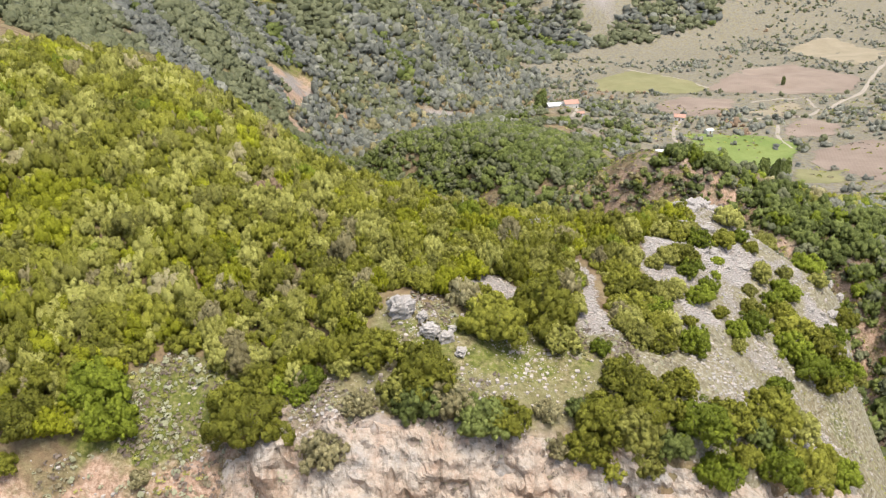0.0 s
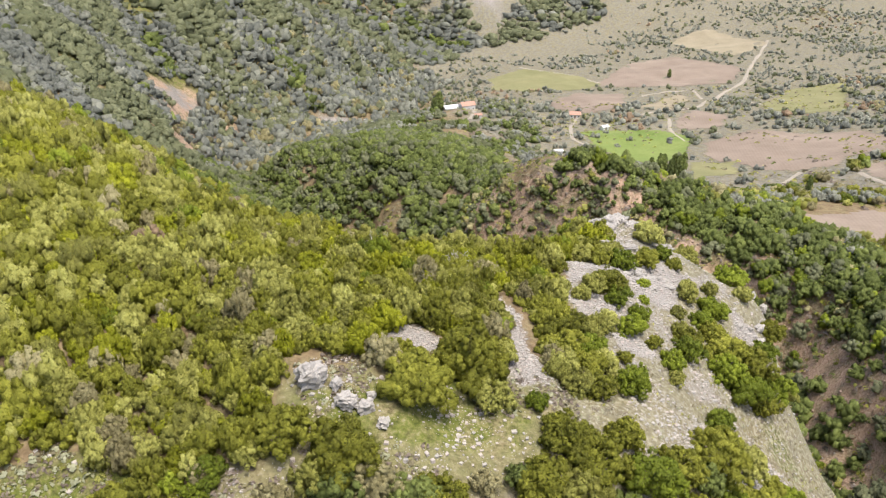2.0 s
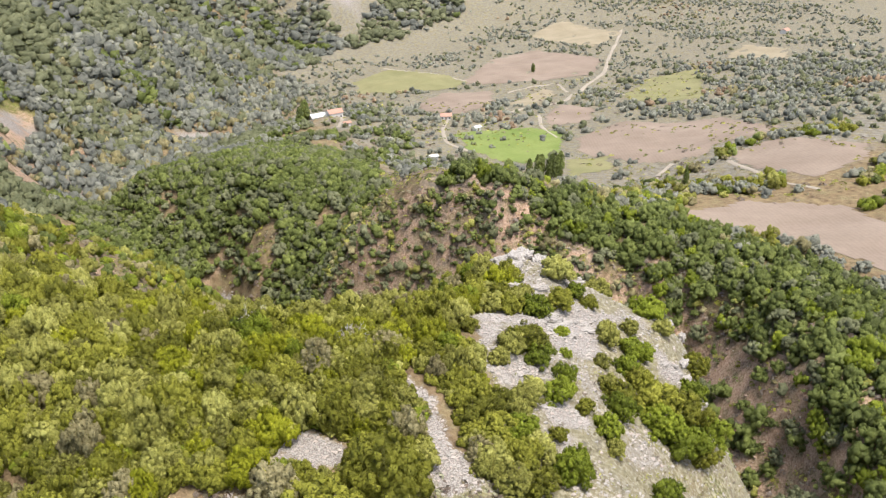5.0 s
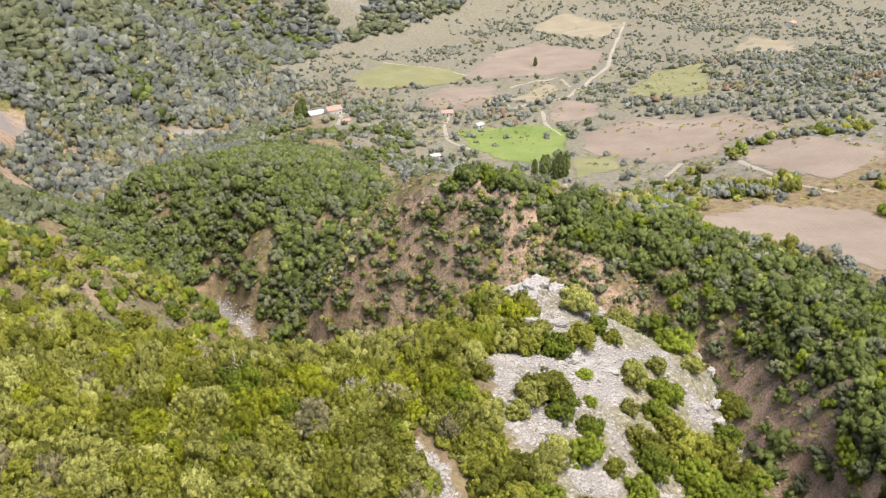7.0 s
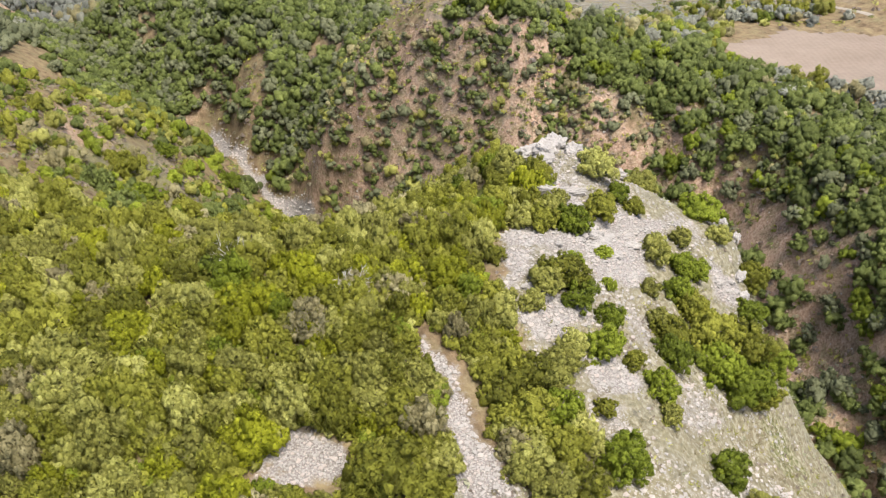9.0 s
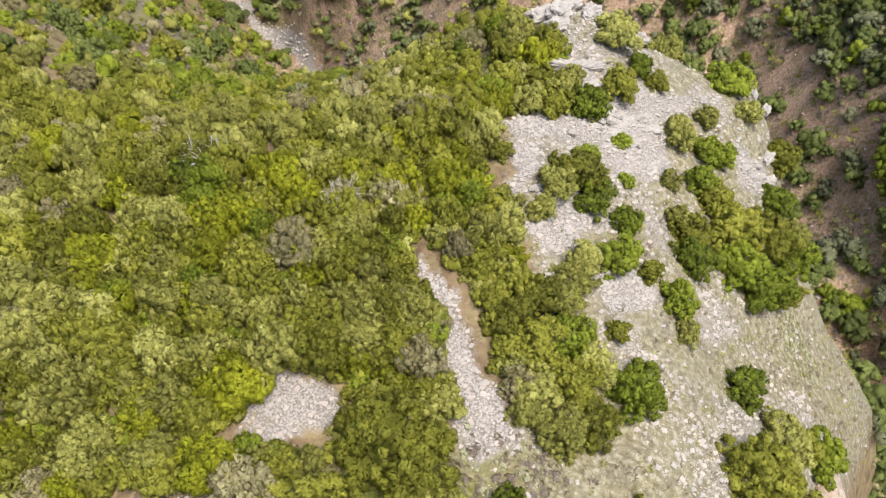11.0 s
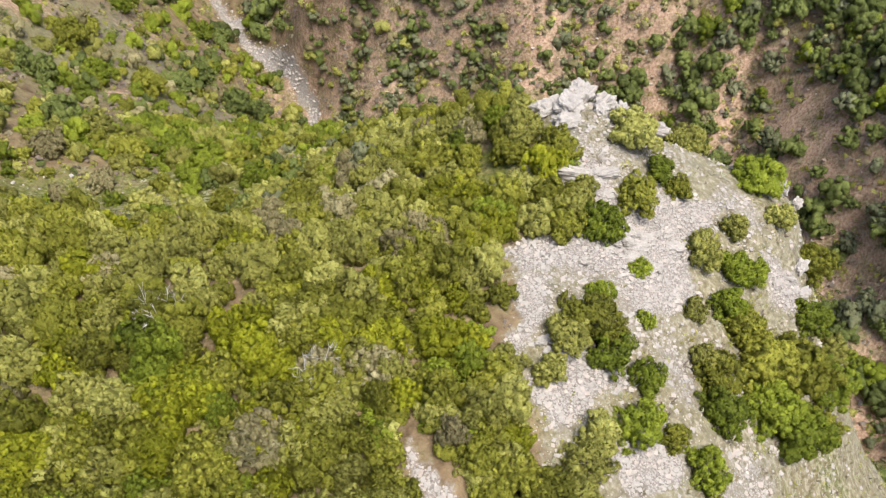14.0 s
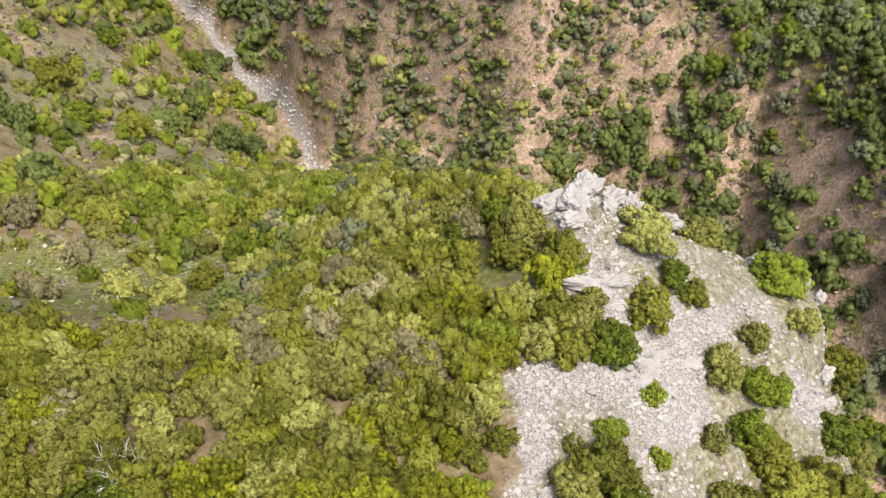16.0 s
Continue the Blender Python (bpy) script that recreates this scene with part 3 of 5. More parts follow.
def make_crown(seed, lobes, clumps, sprigs, size, splits=4, flat=0.8, jitter=0.55, under=-0.65):
    """A crown about 1 in radius, standing on its base: a lobed body of foliage, set all over with clumps and sprigs of leaves that face outward.
    Gives corners, faces, what each face is (0 leaves, 1 bark) and the way each corner faces."""
    rng = np.random.default_rng(seed)
    centre, radius = [], []
    bulge = rng.uniform(0, 6.28, 3)
    for k in range(lobes):
        a = 2 * math.pi * (k * 0.618 + rng.uniform(-0.12, 0.12))
        rise = 1 - 0.97 * (k + 0.5) / lobes
        out = 0.74 * math.sqrt(1 - rise * rise) * (1 + 0.16 * math.sin(2 * a + bulge[0]) + 0.1 * math.sin(3 * a + bulge[1])) * rng.uniform(0.82, 1.12)
        centre.append((out * math.cos(a), out * math.sin(a), 0.2 + 0.72 * flat * rise * rng.uniform(0.75, 1.3) + 0.1 * rng.uniform()))
        radius.append(math.sqrt(1.5 / max(lobes, 4)) * rng.uniform(0.7, 1.2))
    centre.append((0, 0, 0.3))
    radius.append(0.5)
    lobes += 1
    centre, radius = np.array(centre), np.array(radius)
    bv, bq = ball(splits)
    heart = np.array((0, 0, 0.3))
    reach, facing = np.full(len(bv), 0.3), bv.copy()
    for c, r in zip(centre, radius * 0.84):
        ahead = bv @ (c - heart)
        square = r * r - ((c - heart) @ (c - heart) - ahead * ahead)
        far = np.where(square > 0, ahead + np.sqrt(np.maximum(square, 0)), 0)
        facing = np.where((far > reach)[:, None], heart + bv * far[:, None] - c, facing)
        reach = np.maximum(reach, far)
    shell = heart + bv * reach[:, None]
    core = bq[bv[bq].mean(1)[:, 2] > under]
    # clumps of leaves sit all over the lobes, rough five-sided domes with loose sprigs round them
    n = clumps * 4
    which = rng.choice(lobes, n, p=radius**2 / (radius**2).sum())
    d = rng.normal(size=(n, 3))
    d[:, 2] = np.abs(d[:, 2]) * 0.95 - 0.3
    d /= np.linalg.norm(d, axis=1)[:, None]
    p = centre[which] + d * radius[which][:, None] * rng.uniform(0.84, 1.02, n)[:, None]
    gap = np.linalg.norm(p[:, None] - centre[None], axis=2) / radius[None]
    gap[np.arange(n), which] = 9
    keep = np.where(gap.min(1) > 0.8)[0][:clumps]
    at, out = p[keep], d[keep]
    size_of = math.sqrt(3.0 / clumps) * rng.uniform(0.72, 1.3, len(keep))[:, None]
    u = np.cross(out, rng.normal(size=out.shape))
    u /= np.linalg.norm(u, axis=1)[:, None]
    v = np.cross(out, u)
    rough = CUBE[None] * rng.uniform(0.72, 1.3, (len(keep), 8, 1)) + rng.normal(0, 0.1, (len(keep), 8, 3))
    way = rough[..., :1] * u[:, None] + rough[..., 1:2] * v[:, None] + rough[..., 2:] * out[:, None]
    dome = (at[:, None] + way * size_of[:, None]).reshape(-1, 3)
    dome_out = (way / np.linalg.norm(way, axis=2)[..., None] + 0.3 * out[:, None] + (0, 0, 0.15)).reshape(-1, 3)
    dome_quads = (CUBE_QUADS[1:][None] + 8 * np.arange(len(keep))[:, None, None]).reshape(-1, 4)
    pick = rng.integers(0, len(keep), sprigs)
    d = rng.normal(size=(sprigs, 3)) + 0.9 * out[pick]
    d /= np.linalg.norm(d, axis=1)[:, None]
    p = at[pick] + d * size_of[pick] * rng.uniform(0.85, 1.2, (sprigs, 1))
    face_out = d + 0.3 * out[pick] + rng.normal(0, 0.55, d.shape)
    d = d + rng.normal(0, jitter, d.shape)
    d /= np.linalg.norm(d, axis=1)[:, None]
    t = np.cross(d, rng.normal(size=d.shape))
    t /= np.linalg.norm(t, axis=1)[:, None]
    b = np.cross(d, t)
    s = size * rng.uniform(0.6, 1.35, len(p))[:, None]
    leaf = np.stack([p - t * s, p - b * s * 0.66 + d * s * 0.25, p + t * s, p + b * s * 0.66 + d * s * 0.25], 1)
    verts = np.concatenate([shell, dome, leaf.reshape(-1, 3)])
    quads = np.concatenate([core, dome_quads + len(shell), np.arange(len(p) * 4).reshape(-1, 4) + len(shell) + len(dome)])
    normals = np.concatenate([facing, dome_out, np.repeat(face_out, 4, 0)])
    normals /= np.linalg.norm(normals, axis=1)[:, None]
    return verts, quads, np.zeros(len(quads), int), normals


def make_trunk(seed, rise=0.75, limbs=4):
    """A tapered, slightly leaning trunk with limbs, for a crown of radius 1."""
    rng = np.random.default_rng(seed)
    verts, quads = [], []

    def tube(a, b, ra, rb):
        a, b = np.array(a, float), np.array(b, float)
        w = (b - a) / np.linalg.norm(b - a)
        u = np.cross(w, (0.3, 0.9, 0.2))
        u /= np.linalg.norm(u)
        v = np.cross(w, u)
        k = len(verts)
        for c, r in ((a, ra), (b, rb)):
            for q in range(5):
                verts.append(c + r * (u * math.cos(q * 1.2566) + v * math.sin(q * 1.2566)))
        for q in range(5):
            quads.append((k + q, k + (q + 1) % 5, k + 5 + (q + 1) % 5, k + 5 + q))

    top = (rng.uniform(-0.1, 0.1), rng.uniform(-0.1, 0.1), rise * 0.55)
    tube((0, 0, -0.25), top, 0.085, 0.06)
    for k in range(limbs):
        a = 2 * math.pi * k / limbs + rng.uniform(-0.4, 0.4)
        tube(top, (0.42 * math.cos(a), 0.42 * math.sin(a), rise * rng.uniform(0.9, 1.2)), 0.045, 0.018)
    return np.array(verts), np.array(quads)


def gather(name, shapes, spots, mats, label, category, smooth=True):
    """ONE object of many plants or stones: a shape is corners, faces, what each face is and the corners' facing (or None twice);
    a spot is x, y, z, width, height, turn, material, shape. The last material is bark."""
    vs, qs, ms, ns, ts, at = [], [], [], [], [], 0
    tone = np.random.default_rng(len(spots)).random(len(spots))
    for (x, y, z, w, h, turn, mat, shape), tint in zip(spots, tone):
        v, q, what, facing = shapes[int(shape)]
        c, s = math.cos(turn), math.sin(turn)
        vs.append(np.c_[x + w * (v[:, 0] * c - v[:, 1] * s), y + w * (v[:, 0] * s + v[:, 1] * c), z + h * v[:, 2]].astype(np.float32))
        qs.append(q + at)
        ms.append(np.full(len(q), int(mat)) if what is None else np.where(what == 0, int(mat), len(mats) - 1))
        ts.append(np.full(len(q), tint, np.float32))
        if facing is not None:
            ns.append(np.c_[facing[:, 0] * c - facing[:, 1] * s, facing[:, 0] * s + facing[:, 1] * c, facing[:, 2]].astype(np.float32))
        at += len(v)
    if not vs:
        return None
    me = mesh_of(name, np.concatenate(vs), np.concatenate(qs), mats, np.concatenate(ms), smooth, np.concatenate(ts), np.concatenate(ns) if ns else None)
    return tagged(new(name, me), label, category, kind="stuff")


def whole(crown, trunk):
    """Crown and trunk as one shape for gather()."""
    outward = trunk[0] * (1, 1, 0) + (0, 0, 0.05)
    return (np.concatenate([crown[0], trunk[0]]), np.concatenate([crown[1], trunk[1] + len(crown[0])]), np.r_[crown[2], np.ones(len(trunk[1]), int)],
            np.concatenate([crown[3], outward / np.linalg.norm(outward, axis=1)[:, None]]))


CROWNS = [make_crown(s, 11 + s % 4, 110, 330, 0.05, 3) for s in range(6)] + [make_crown(s, 20 + s, 240, 600, 0.036, 4) for s in range(6, 10)]
TRUNKS = [make_trunk(s) for s in range(3)]
NEAR = [whole(make_crown(70 + k, 9 + k % 5, 80, 170, 0.055, 3), TRUNKS[k % 3]) for k in range(8)]
SPARSE = [whole(make_crown(80 + s, 9, 30, 30, 0.08, 2), make_trunk(90 + s, limbs=2)) for s in range(5)]
MIDDLE = [whole(make_crown(20 + s, 8, 30, 26, 0.08, 2), make_trunk(30 + s, limbs=2)) for s in range(5)]
LIGHT = [whole(make_crown(40 + s, 6, 12, 7, 0.12, 1), make_trunk(45 + s, limbs=0)) for s in range(5)]
CARPET = [make_crown(100 + s, 3, 4, 2, 0.2, 1) for s in range(8)]
SPECK = [make_crown(110 + s, 2, 2, 2, 0.25, 1) for s in range(6)]
ALL_LEAVES = LEAVES + [BARK]


def jittered(x0, x1, y0, y1, step, seed):
    rng = np.random.default_rng(seed)
    a, b = np.meshgrid(np.arange(x0, x1, step), np.arange(y0, y1, step * 0.9))
    a = a + (np.arange(a.shape[0]) % 2)[:, None] * step / 2
    return (a + rng.uniform(-0.42, 0.42, a.shape) * step).ravel(), (b + rng.uniform(-0.42, 0.42, b.shape) * step).ravel(), rng


# lone shrubs, each at its place: x, y, radius, kind of leaf
UPPER = [(49.5, 124.8, 2.3, 0), (53.6, 127.5, 1.5, 1), (54.9, 125.6, 1.5, 0), (43.8, 122.0, 2.3, 1), (54.5, 118.4, 1.9, 3), (59.5, 120.8, 1.4, 3), (46.1, 116.9, 1.0, 1), (58.9, 115.8, 1.8, 1),
         (54.8, 113.0, 1.8, 1), (50.4, 112.7, 1.2, 3), (38.0, 111.7, 2.7, 0), (40.4, 114.1, 1.3, 1), (43.9, 111.8, 0.9, 1), (52.5, 132.1, 2.7, 3), (60.5, 133.0, 2.2, 3), (66.5, 126.5, 2.9, 1)]
LOWER = [(55.6, 110.9, 2.4, 0), (35.8, 110.8, 1.9, 3), (38.6, 108.7, 1.9, 1), (32.6, 108.0, 1.4, 3), (41.2, 106.2, 1.6, 1), (38.6, 102.4, 1.9, 1), (41.6, 101.0, 1.2, 0), (49.2, 105.8, 2.2, 0),
         (47.9, 102.7, 2.3, 1), (49.0, 107.7, 1.4, 3), (55.5, 106.9, 3.2, 0), (54.2, 103.0, 2.9, 1), (60.0, 106.3, 3.7, 0), (56.7, 100.7, 3.3, 1), (43.5, 98.4, 1.8, 1), (34.6, 102.2, 1.8, 3),
         (65.5, 111.5, 2.3, 1), (64.5, 105.0, 3.0, 1), (70.5, 110.0, 2.0, 3), (70.2, 117.6, 2.4, 0), (60.5, 101.0, 2.6, 0), (66.0, 121.5, 1.6, 3), (51.0, 107.4, 1.2, 0)]
SHOULDER = [(25.6, 97.6, 1.9, 0), (28.4, 98.8, 2.1, 0), (30.8, 98.6, 1.9, 3), (26.9, 94.6, 2.5, 0), (29.9, 94.8, 2.3, 1), (25.3, 91.0, 2.0, 3), (28.4, 91.0, 2.4, 0), (31.3, 92.2, 1.8, 3), (26.2, 87.6, 2.2, 3), (29.2, 87.4, 2.0, 0), (24.9, 99.6, 1.4, 0), (24.7, 94.8, 1.5, 0), (24.2, 89.6, 1.5, 3), (18.0, 96.5, 1.4, 3), (16.8, 92.6, 1.7, 0), (18.2, 101.6, 1.5, 0), (24.7, 102.6, 1.5, 0), (22.8, 106.6, 1.5, 3), (18.3, 104.8, 1.4, 0), (26.6, 102.0, 1.6, 3), (57.7, 117.0, 1.6, 1), (42.6, 94.8, 1.2, 3), (33.9, 89.4, 2.5, 1), (20.0, 83.1, 1.3, 1), (48.3, 84.6, 2.9, 3),
            (46.8, 89.2, 2.1, 1), (55.8, 83.5, 2.7, 1), (13.2, 88.5, 4.4, 0), (14.8, 83.9, 2.5, 3), (35.1, 95.2, 1.1, 0), (32.9, 100.4, 1.7, 3), (20.1, 98.4, 0.7, 2), (17.4, 99.9, 2.2, 3),
            (15.4, 96.3, 2.5, 0), (13.4, 98.4, 2.5, 3)]
FRONT = [(22.1, 77.8, 3.1, 0), (25.0, 75.5, 3.5, 0), (18.7, 73.6, 3.4, 0), (22.0, 72.9, 3.7, 3), (30.9, 74.4, 3.5, 1), (35.0, 77.0, 2.9, 0), (42.0, 80.6, 3.9, 0), (41.7, 75.7, 3.5, 1),
         (46.3, 77.3, 3.6, 0), (32.7, 71.2, 2.9, 1), (13.4, 71.5, 1.7, 2), (19.9, 70.3, 1.7, 0), (16.6, 71.4, 2.7, 0), (23.2, 71.0, 2.4, 3), (29.4, 79.0, 2.2, 0), (6.4, 84.2, 4.3, 0),
         (4.4, 71.7, 3.2, 5), (7.2, 72.1, 2.9, 0)]
HOLLOW = [(-2.2, 76.2, 3.9, 0), (-3.2, 73.4, 3.1, 5), (-11.7, 78.1, 1.8, 3), (-15.9, 76.9, 1.9, 1), (-20.4, 77.5, 1.4, 1), (-22.7, 72.8, 5.0, 0), (-40.5, 75.3, 3.3, 1), (-46.4, 75.3, 3.0, 4),
          (-43.2, 79.2, 4.1, 1), (-8.4, 79.1, 3.3, 0), (-4.8, 74.6, 2.6, 3), (-13.5, 68.7, 2.9, 2), (0.6, 73.4, 2.9, 2), (-26.4, 77.1, 2.1, 0), (-50.2, 75.0, 3.7, 0), (-49.0, 80.5, 3.0, 0)]
LOBE = [(38.8, 127.8, 2.1, 3), (40.4, 126.1, 2.3, 0), (41.9, 124.4, 2.2, 3), (40.3, 122.5, 2.0, 0), (38.0, 123.7, 1.9, 3), (43.9, 126.2, 1.4, 3), (43.5, 132.2, 2.1, 0), (43.5, 130.2, 1.5, 1),
        (42.0, 136.1, 2.2, 3), (40.2, 134.6, 1.7, 0), (43.4, 138.9, 1.8, 3), (41.0, 140.2, 2.2, 1), (36.4, 140.7, 1.9, 1), (33.7, 139.5, 2.1, 0), (37.3, 146.5, 2.3, 3)]
TERRACE_SHRUBS = [(-16.4, 190.9, 4.2, 5), (-11.6, 185.9, 3.8, 3), (-17.0, 180.2, 3.0, 2), (-9.8, 170.9, 2.2, 2), (-2.6, 158.9, 2.7, 3), (3.3, 154.5, 2.6, 3), (7.2, 158.8, 2.4, 0), (10.8, 146.0, 2.3, 5),
                  (12.7, 163.9, 3.0, 1), (-12.9, 159.5, 2.8, 1), (5.4, 172.4, 3.4, 1), (1.6, 176.5, 3.6, 1), (-6.3, 179.4, 3.2, 0), (10.5, 178.0, 3.2, 1), (16.0, 174.0, 3.0, 0)]
SLOPE_SHRUBS = [(-21.0, 241.0, 4.4, 0), (-24.0, 216.3, 3.9, 5), (-16.8, 228.8, 3.8, 1), (-17.8, 248.8, 2.6, 0), (-8.5, 232.8, 4.4, 0), (-3.5, 241.0, 4.8, 5), (1.1, 254.6, 4.2, 5), (8.8, 246.6, 5.0, 5),
                (14.0, 249.0, 4.4, 5), (3.1, 285.1, 4.0, 1), (8.5, 290.7, 3.0, 5), (-9.8, 191.7, 2.4, 2), (-12.7, 269.0, 3.2, 1)]
RIM = [(-9.5, 72.6, 1.7, 2), (12.4, 74.2, 1.5, 2), (16.4, 74.8, 1.6, 5), (-17.2, 75.4, 1.3, 1), (27.4, 72.4, 2.1, 5), (36.5, 74.0, 2.2, 0), (39.0, 77.6, 2.0, 5), (53.0, 84.5, 1.8, 0), (-20.5, 70.5, 1.4, 0), (-36.0, 71.0, 1.2, 2), (-52.0, 71.5, 1.6, 0)]
LEAF_WORDS = ["olive-green evergreen", "fresh bright-green", "dry brownish twiggy", "pale grey-green", "yellow-green", "dark green", "silvery olive", "rusty red-brown", "haze-greyed oak", "dull green"]
crown_meshes, trunk_meshes = {}, {}


def shrub(x, y, radius, leaf, seed, rise=None, place="", group=""):
    """One shrub or small tree: a trunk with limbs under a lobed crown."""
    k = 6 + seed % 4 if radius > 2.4 else seed % 6
    if (k, leaf) not in crown_meshes:
        crown_meshes[k, leaf] = mesh_of("crown", *CROWNS[k][:2], [LEAVES[leaf]], smooth=True, normals=CROWNS[k][3])
    if k % 3 not in trunk_meshes:
        trunk_meshes[k % 3] = mesh_of("trunk", *TRUNKS[k % 3], [BARK], smooth=True)
    rise = rise or radius * (1.05 + 0.25 * ((seed * 7919) % 100) / 100)
    ob = new("shrub")
    ob.matrix_world = pose(x, y, ground_at(x, y) - 0.1 * rise, 0, 0, (seed * 137.5) % 360) @ Matrix.Diagonal((radius, radius, rise, 1))
    for name, me in (("trunk", trunk_meshes[k % 3]), ("crown", crown_meshes[k, leaf])):
        new(name, me).parent = ob
    return tagged(ob, f"{LEAF_WORDS[leaf]} shrub {place}", "shrub", group)


seed = 0
for group, rows, place in (("shrubs on the rocky spur", UPPER, "on the white limestone spur"), ("shrubs on the rocky spur", LOWER, "among limestone scree"),
                           ("shrubs on the shoulder", SHOULDER, "beside the stony path"), ("shrubs on the brow", FRONT, "at the cliff's grassy brow"),
                           ("shrubs on the brow", HOLLOW, "by the grassy hollow"), ("shrubs on the brow", RIM, "along the cliff's rim"), ("shrubs on the rocky spur", LOBE, "beside the bare spur"),
                           ("shrubs on the terrace", TERRACE_SHRUBS, "on the grassy terrace"), ("shrubs on the stream slope", SLOPE_SHRUBS, "on the slope above the stream")):
    for x, y, r, leaf in rows:
        seed += 1
        shrub(x, y, 1.1 * r, leaf, seed, None, place, group)

# ---- the thicket on the hill ----
LONE = np.array([(x, y, r) for rows in (UPPER, LOWER, SHOULDER, FRONT, HOLLOW, RIM, LOBE, TERRACE_SHRUBS, SLOPE_SHRUBS) for x, y, r, _ in rows])


def clear_of(x, y, r):
    return (np.hypot(x[:, None] - LONE[:, 0], y[:, None] - LONE[:, 1]) > 0.5 * LONE[:, 2] + r).all(1)


ORDER = [2, 3, 3, 3, 0, 3, 0, 3, 0, 3, 0, 4, 0, 3, 4, 0, 1, 4, 4]


def drift_kind(x, y, rng):
    drift = np.clip(0.5 + 0.36 * fractal(x, y, 16, 70, 2) + rng.normal(0, 0.2, x.size), 0, 0.999)
    kinds = np.array(ORDER)[(drift * len(ORDER)).astype(int)]
    return np.where(rng.random(x.size) < 0.003, 7, np.where(rng.random(x.size) < 0.025, 2, kinds))


x, y, rng = jittered(-120, 60, 76, 215, 2.4, 5)
h0 = height(x, y)
keep = (within(ROCKY, x, y, 0.1) < 0.5) & (within(FRONT_CLEAR, x, y, 0.1) < 0.5) & (within(PATH_STRIP, x, y, 4.0) < 0.22) & clear_of(x, y, 0.3)
keep &= (y < np.interp(x, [-60, -40, -20, -6, 4, 9, 14, 26, 32, 46], [192, 168, 152, 143, 139, 137, 141, 144, 150, 158]))
keep &= (np.hypot((x - 6.9) / 4.2, (y - 93.7) / 3.4) > 1) & (x < 46)
keep &= np.hypot((x - 38) / 4, (y - 132) / 3) > 1
x, y, h0 = x[keep], y[keep], h0[keep]
kinds = drift_kind(x, y, rng)
order = np.argsort(np.hypot(x - 5, y - 96))
own = set(order[:190].tolist())
spots, loose = [], []
for k in range(len(x)):
    r = rng.uniform(1.2, 2.25)
    if k in own:
        seed += 1
        shrub(x[k], y[k], r, int(kinds[k]), seed, r * rng.uniform(1.2, 2.0), "in the dense hill thicket", "shrubs of the thicket")
    else:
        near = x[k] > -34 and y[k] < 142
        (spots if near else loose).append((x[k], y[k], h0[k] - 0.3, r, r * rng.uniform(1.1, 2.05), rng.uniform(0, 6.28), kinds[k], rng.integers(0, len(NEAR if near else SPARSE))))
gather("thicket", SPARSE, loose, ALL_LEAVES, "dense green thicket on the hill's far shoulder", "thicket")
gather("thicket", NEAR, spots, ALL_LEAVES, "dense olive-green evergreen thicket covering the hill", "thicket")


# ---- slopes round the hill ----
def slope_cover(x, y):
    """How densely shrubs stand on the slopes beyond the hill, 0 to 1."""
    n = 0.5 + 0.45 * fractal(x, y, 18, 80, 3)
    c = np.full(x.shape, 0.58)
    c = np.maximum(c, 0.86 * within([(36, 205), (70, 195), (105, 185), (112, 210), (100, 245), (70, 262), (52, 300), (34, 300), (30, 262)], x, y, 8))
    c = np.maximum(c, 0.5 * within([(70, 80), (112, 80), (112, 150), (100, 185), (80, 150)], x, y, 5))
    c = np.where((x < 40) & (y > 135) & (y < 190), 0.4, c)
    c = np.maximum(c, blob(10, 189, 42, 19, x, y) * 1.1)
    c = np.maximum(c, within([(16, 150), (46, 142), (60, 160), (50, 205), (30, 235), (5, 215), (8, 175)], x, y, 6) * 0.95)
    c = np.where(blob(-6, 160, 28, 13, x, y) > 0.15, 0.16, c)
    c = np.maximum(c, within([(-70, 420), (-40, 372), (10, 330), (40, 300), (60, 330), (50, 400), (-20, 440)], x, y, 8) * 1.0)
    c = np.maximum(c, within([(104, 110), (120, 112), (150, 170), (158, 200), (140, 222), (118, 212), (128, 190), (112, 150)], x, y, 6) * 0.95)
    c = np.maximum(c, within([(-60, 180), (-34, 180), (-40, 235), (-44, 300), (-70, 300)], x, y, 6) * 0.9)
    c = np.maximum(c, within([(66, 258), (100, 244), (150, 212), (160, 222), (120, 250), (80, 275), (60, 320), (52, 315)], x, y, 6) * 0.9)
    return np.clip(c * 1.25 - 0.9 * (n - 0.5) * (c < 0.9) - 0.12, 0, 1)


x, y, rng = jittered(-75, 175, 84, 470, 3.1, 9)
zone = plan(x, y)
keep = rng.random(x.size) < slope_cover(x, y)
keep &= ~((y < np.interp(x, [-60, -40, -20, -6, 4, 9, 14, 26, 32, 46], [192, 168, 152, 143, 139, 137, 141, 144, 150, 158])) & (x < 48)) & (within(ROCKY, x, y, 0.1) < 0.5) & (zone["stream"] > 3.5) & ~((x < 74) & (y < 145))
keep &= ~((x > 150) & (y < 300)) & ~((x > 70) & (y > 275)) & ~((x > 60) & (y > 330))
keep &= clear_of(x, y, 0.4)
x, y = x[keep], y[keep]
h0 = height(x, y)
spots = []
dark = (y > 290) | (x > 100)
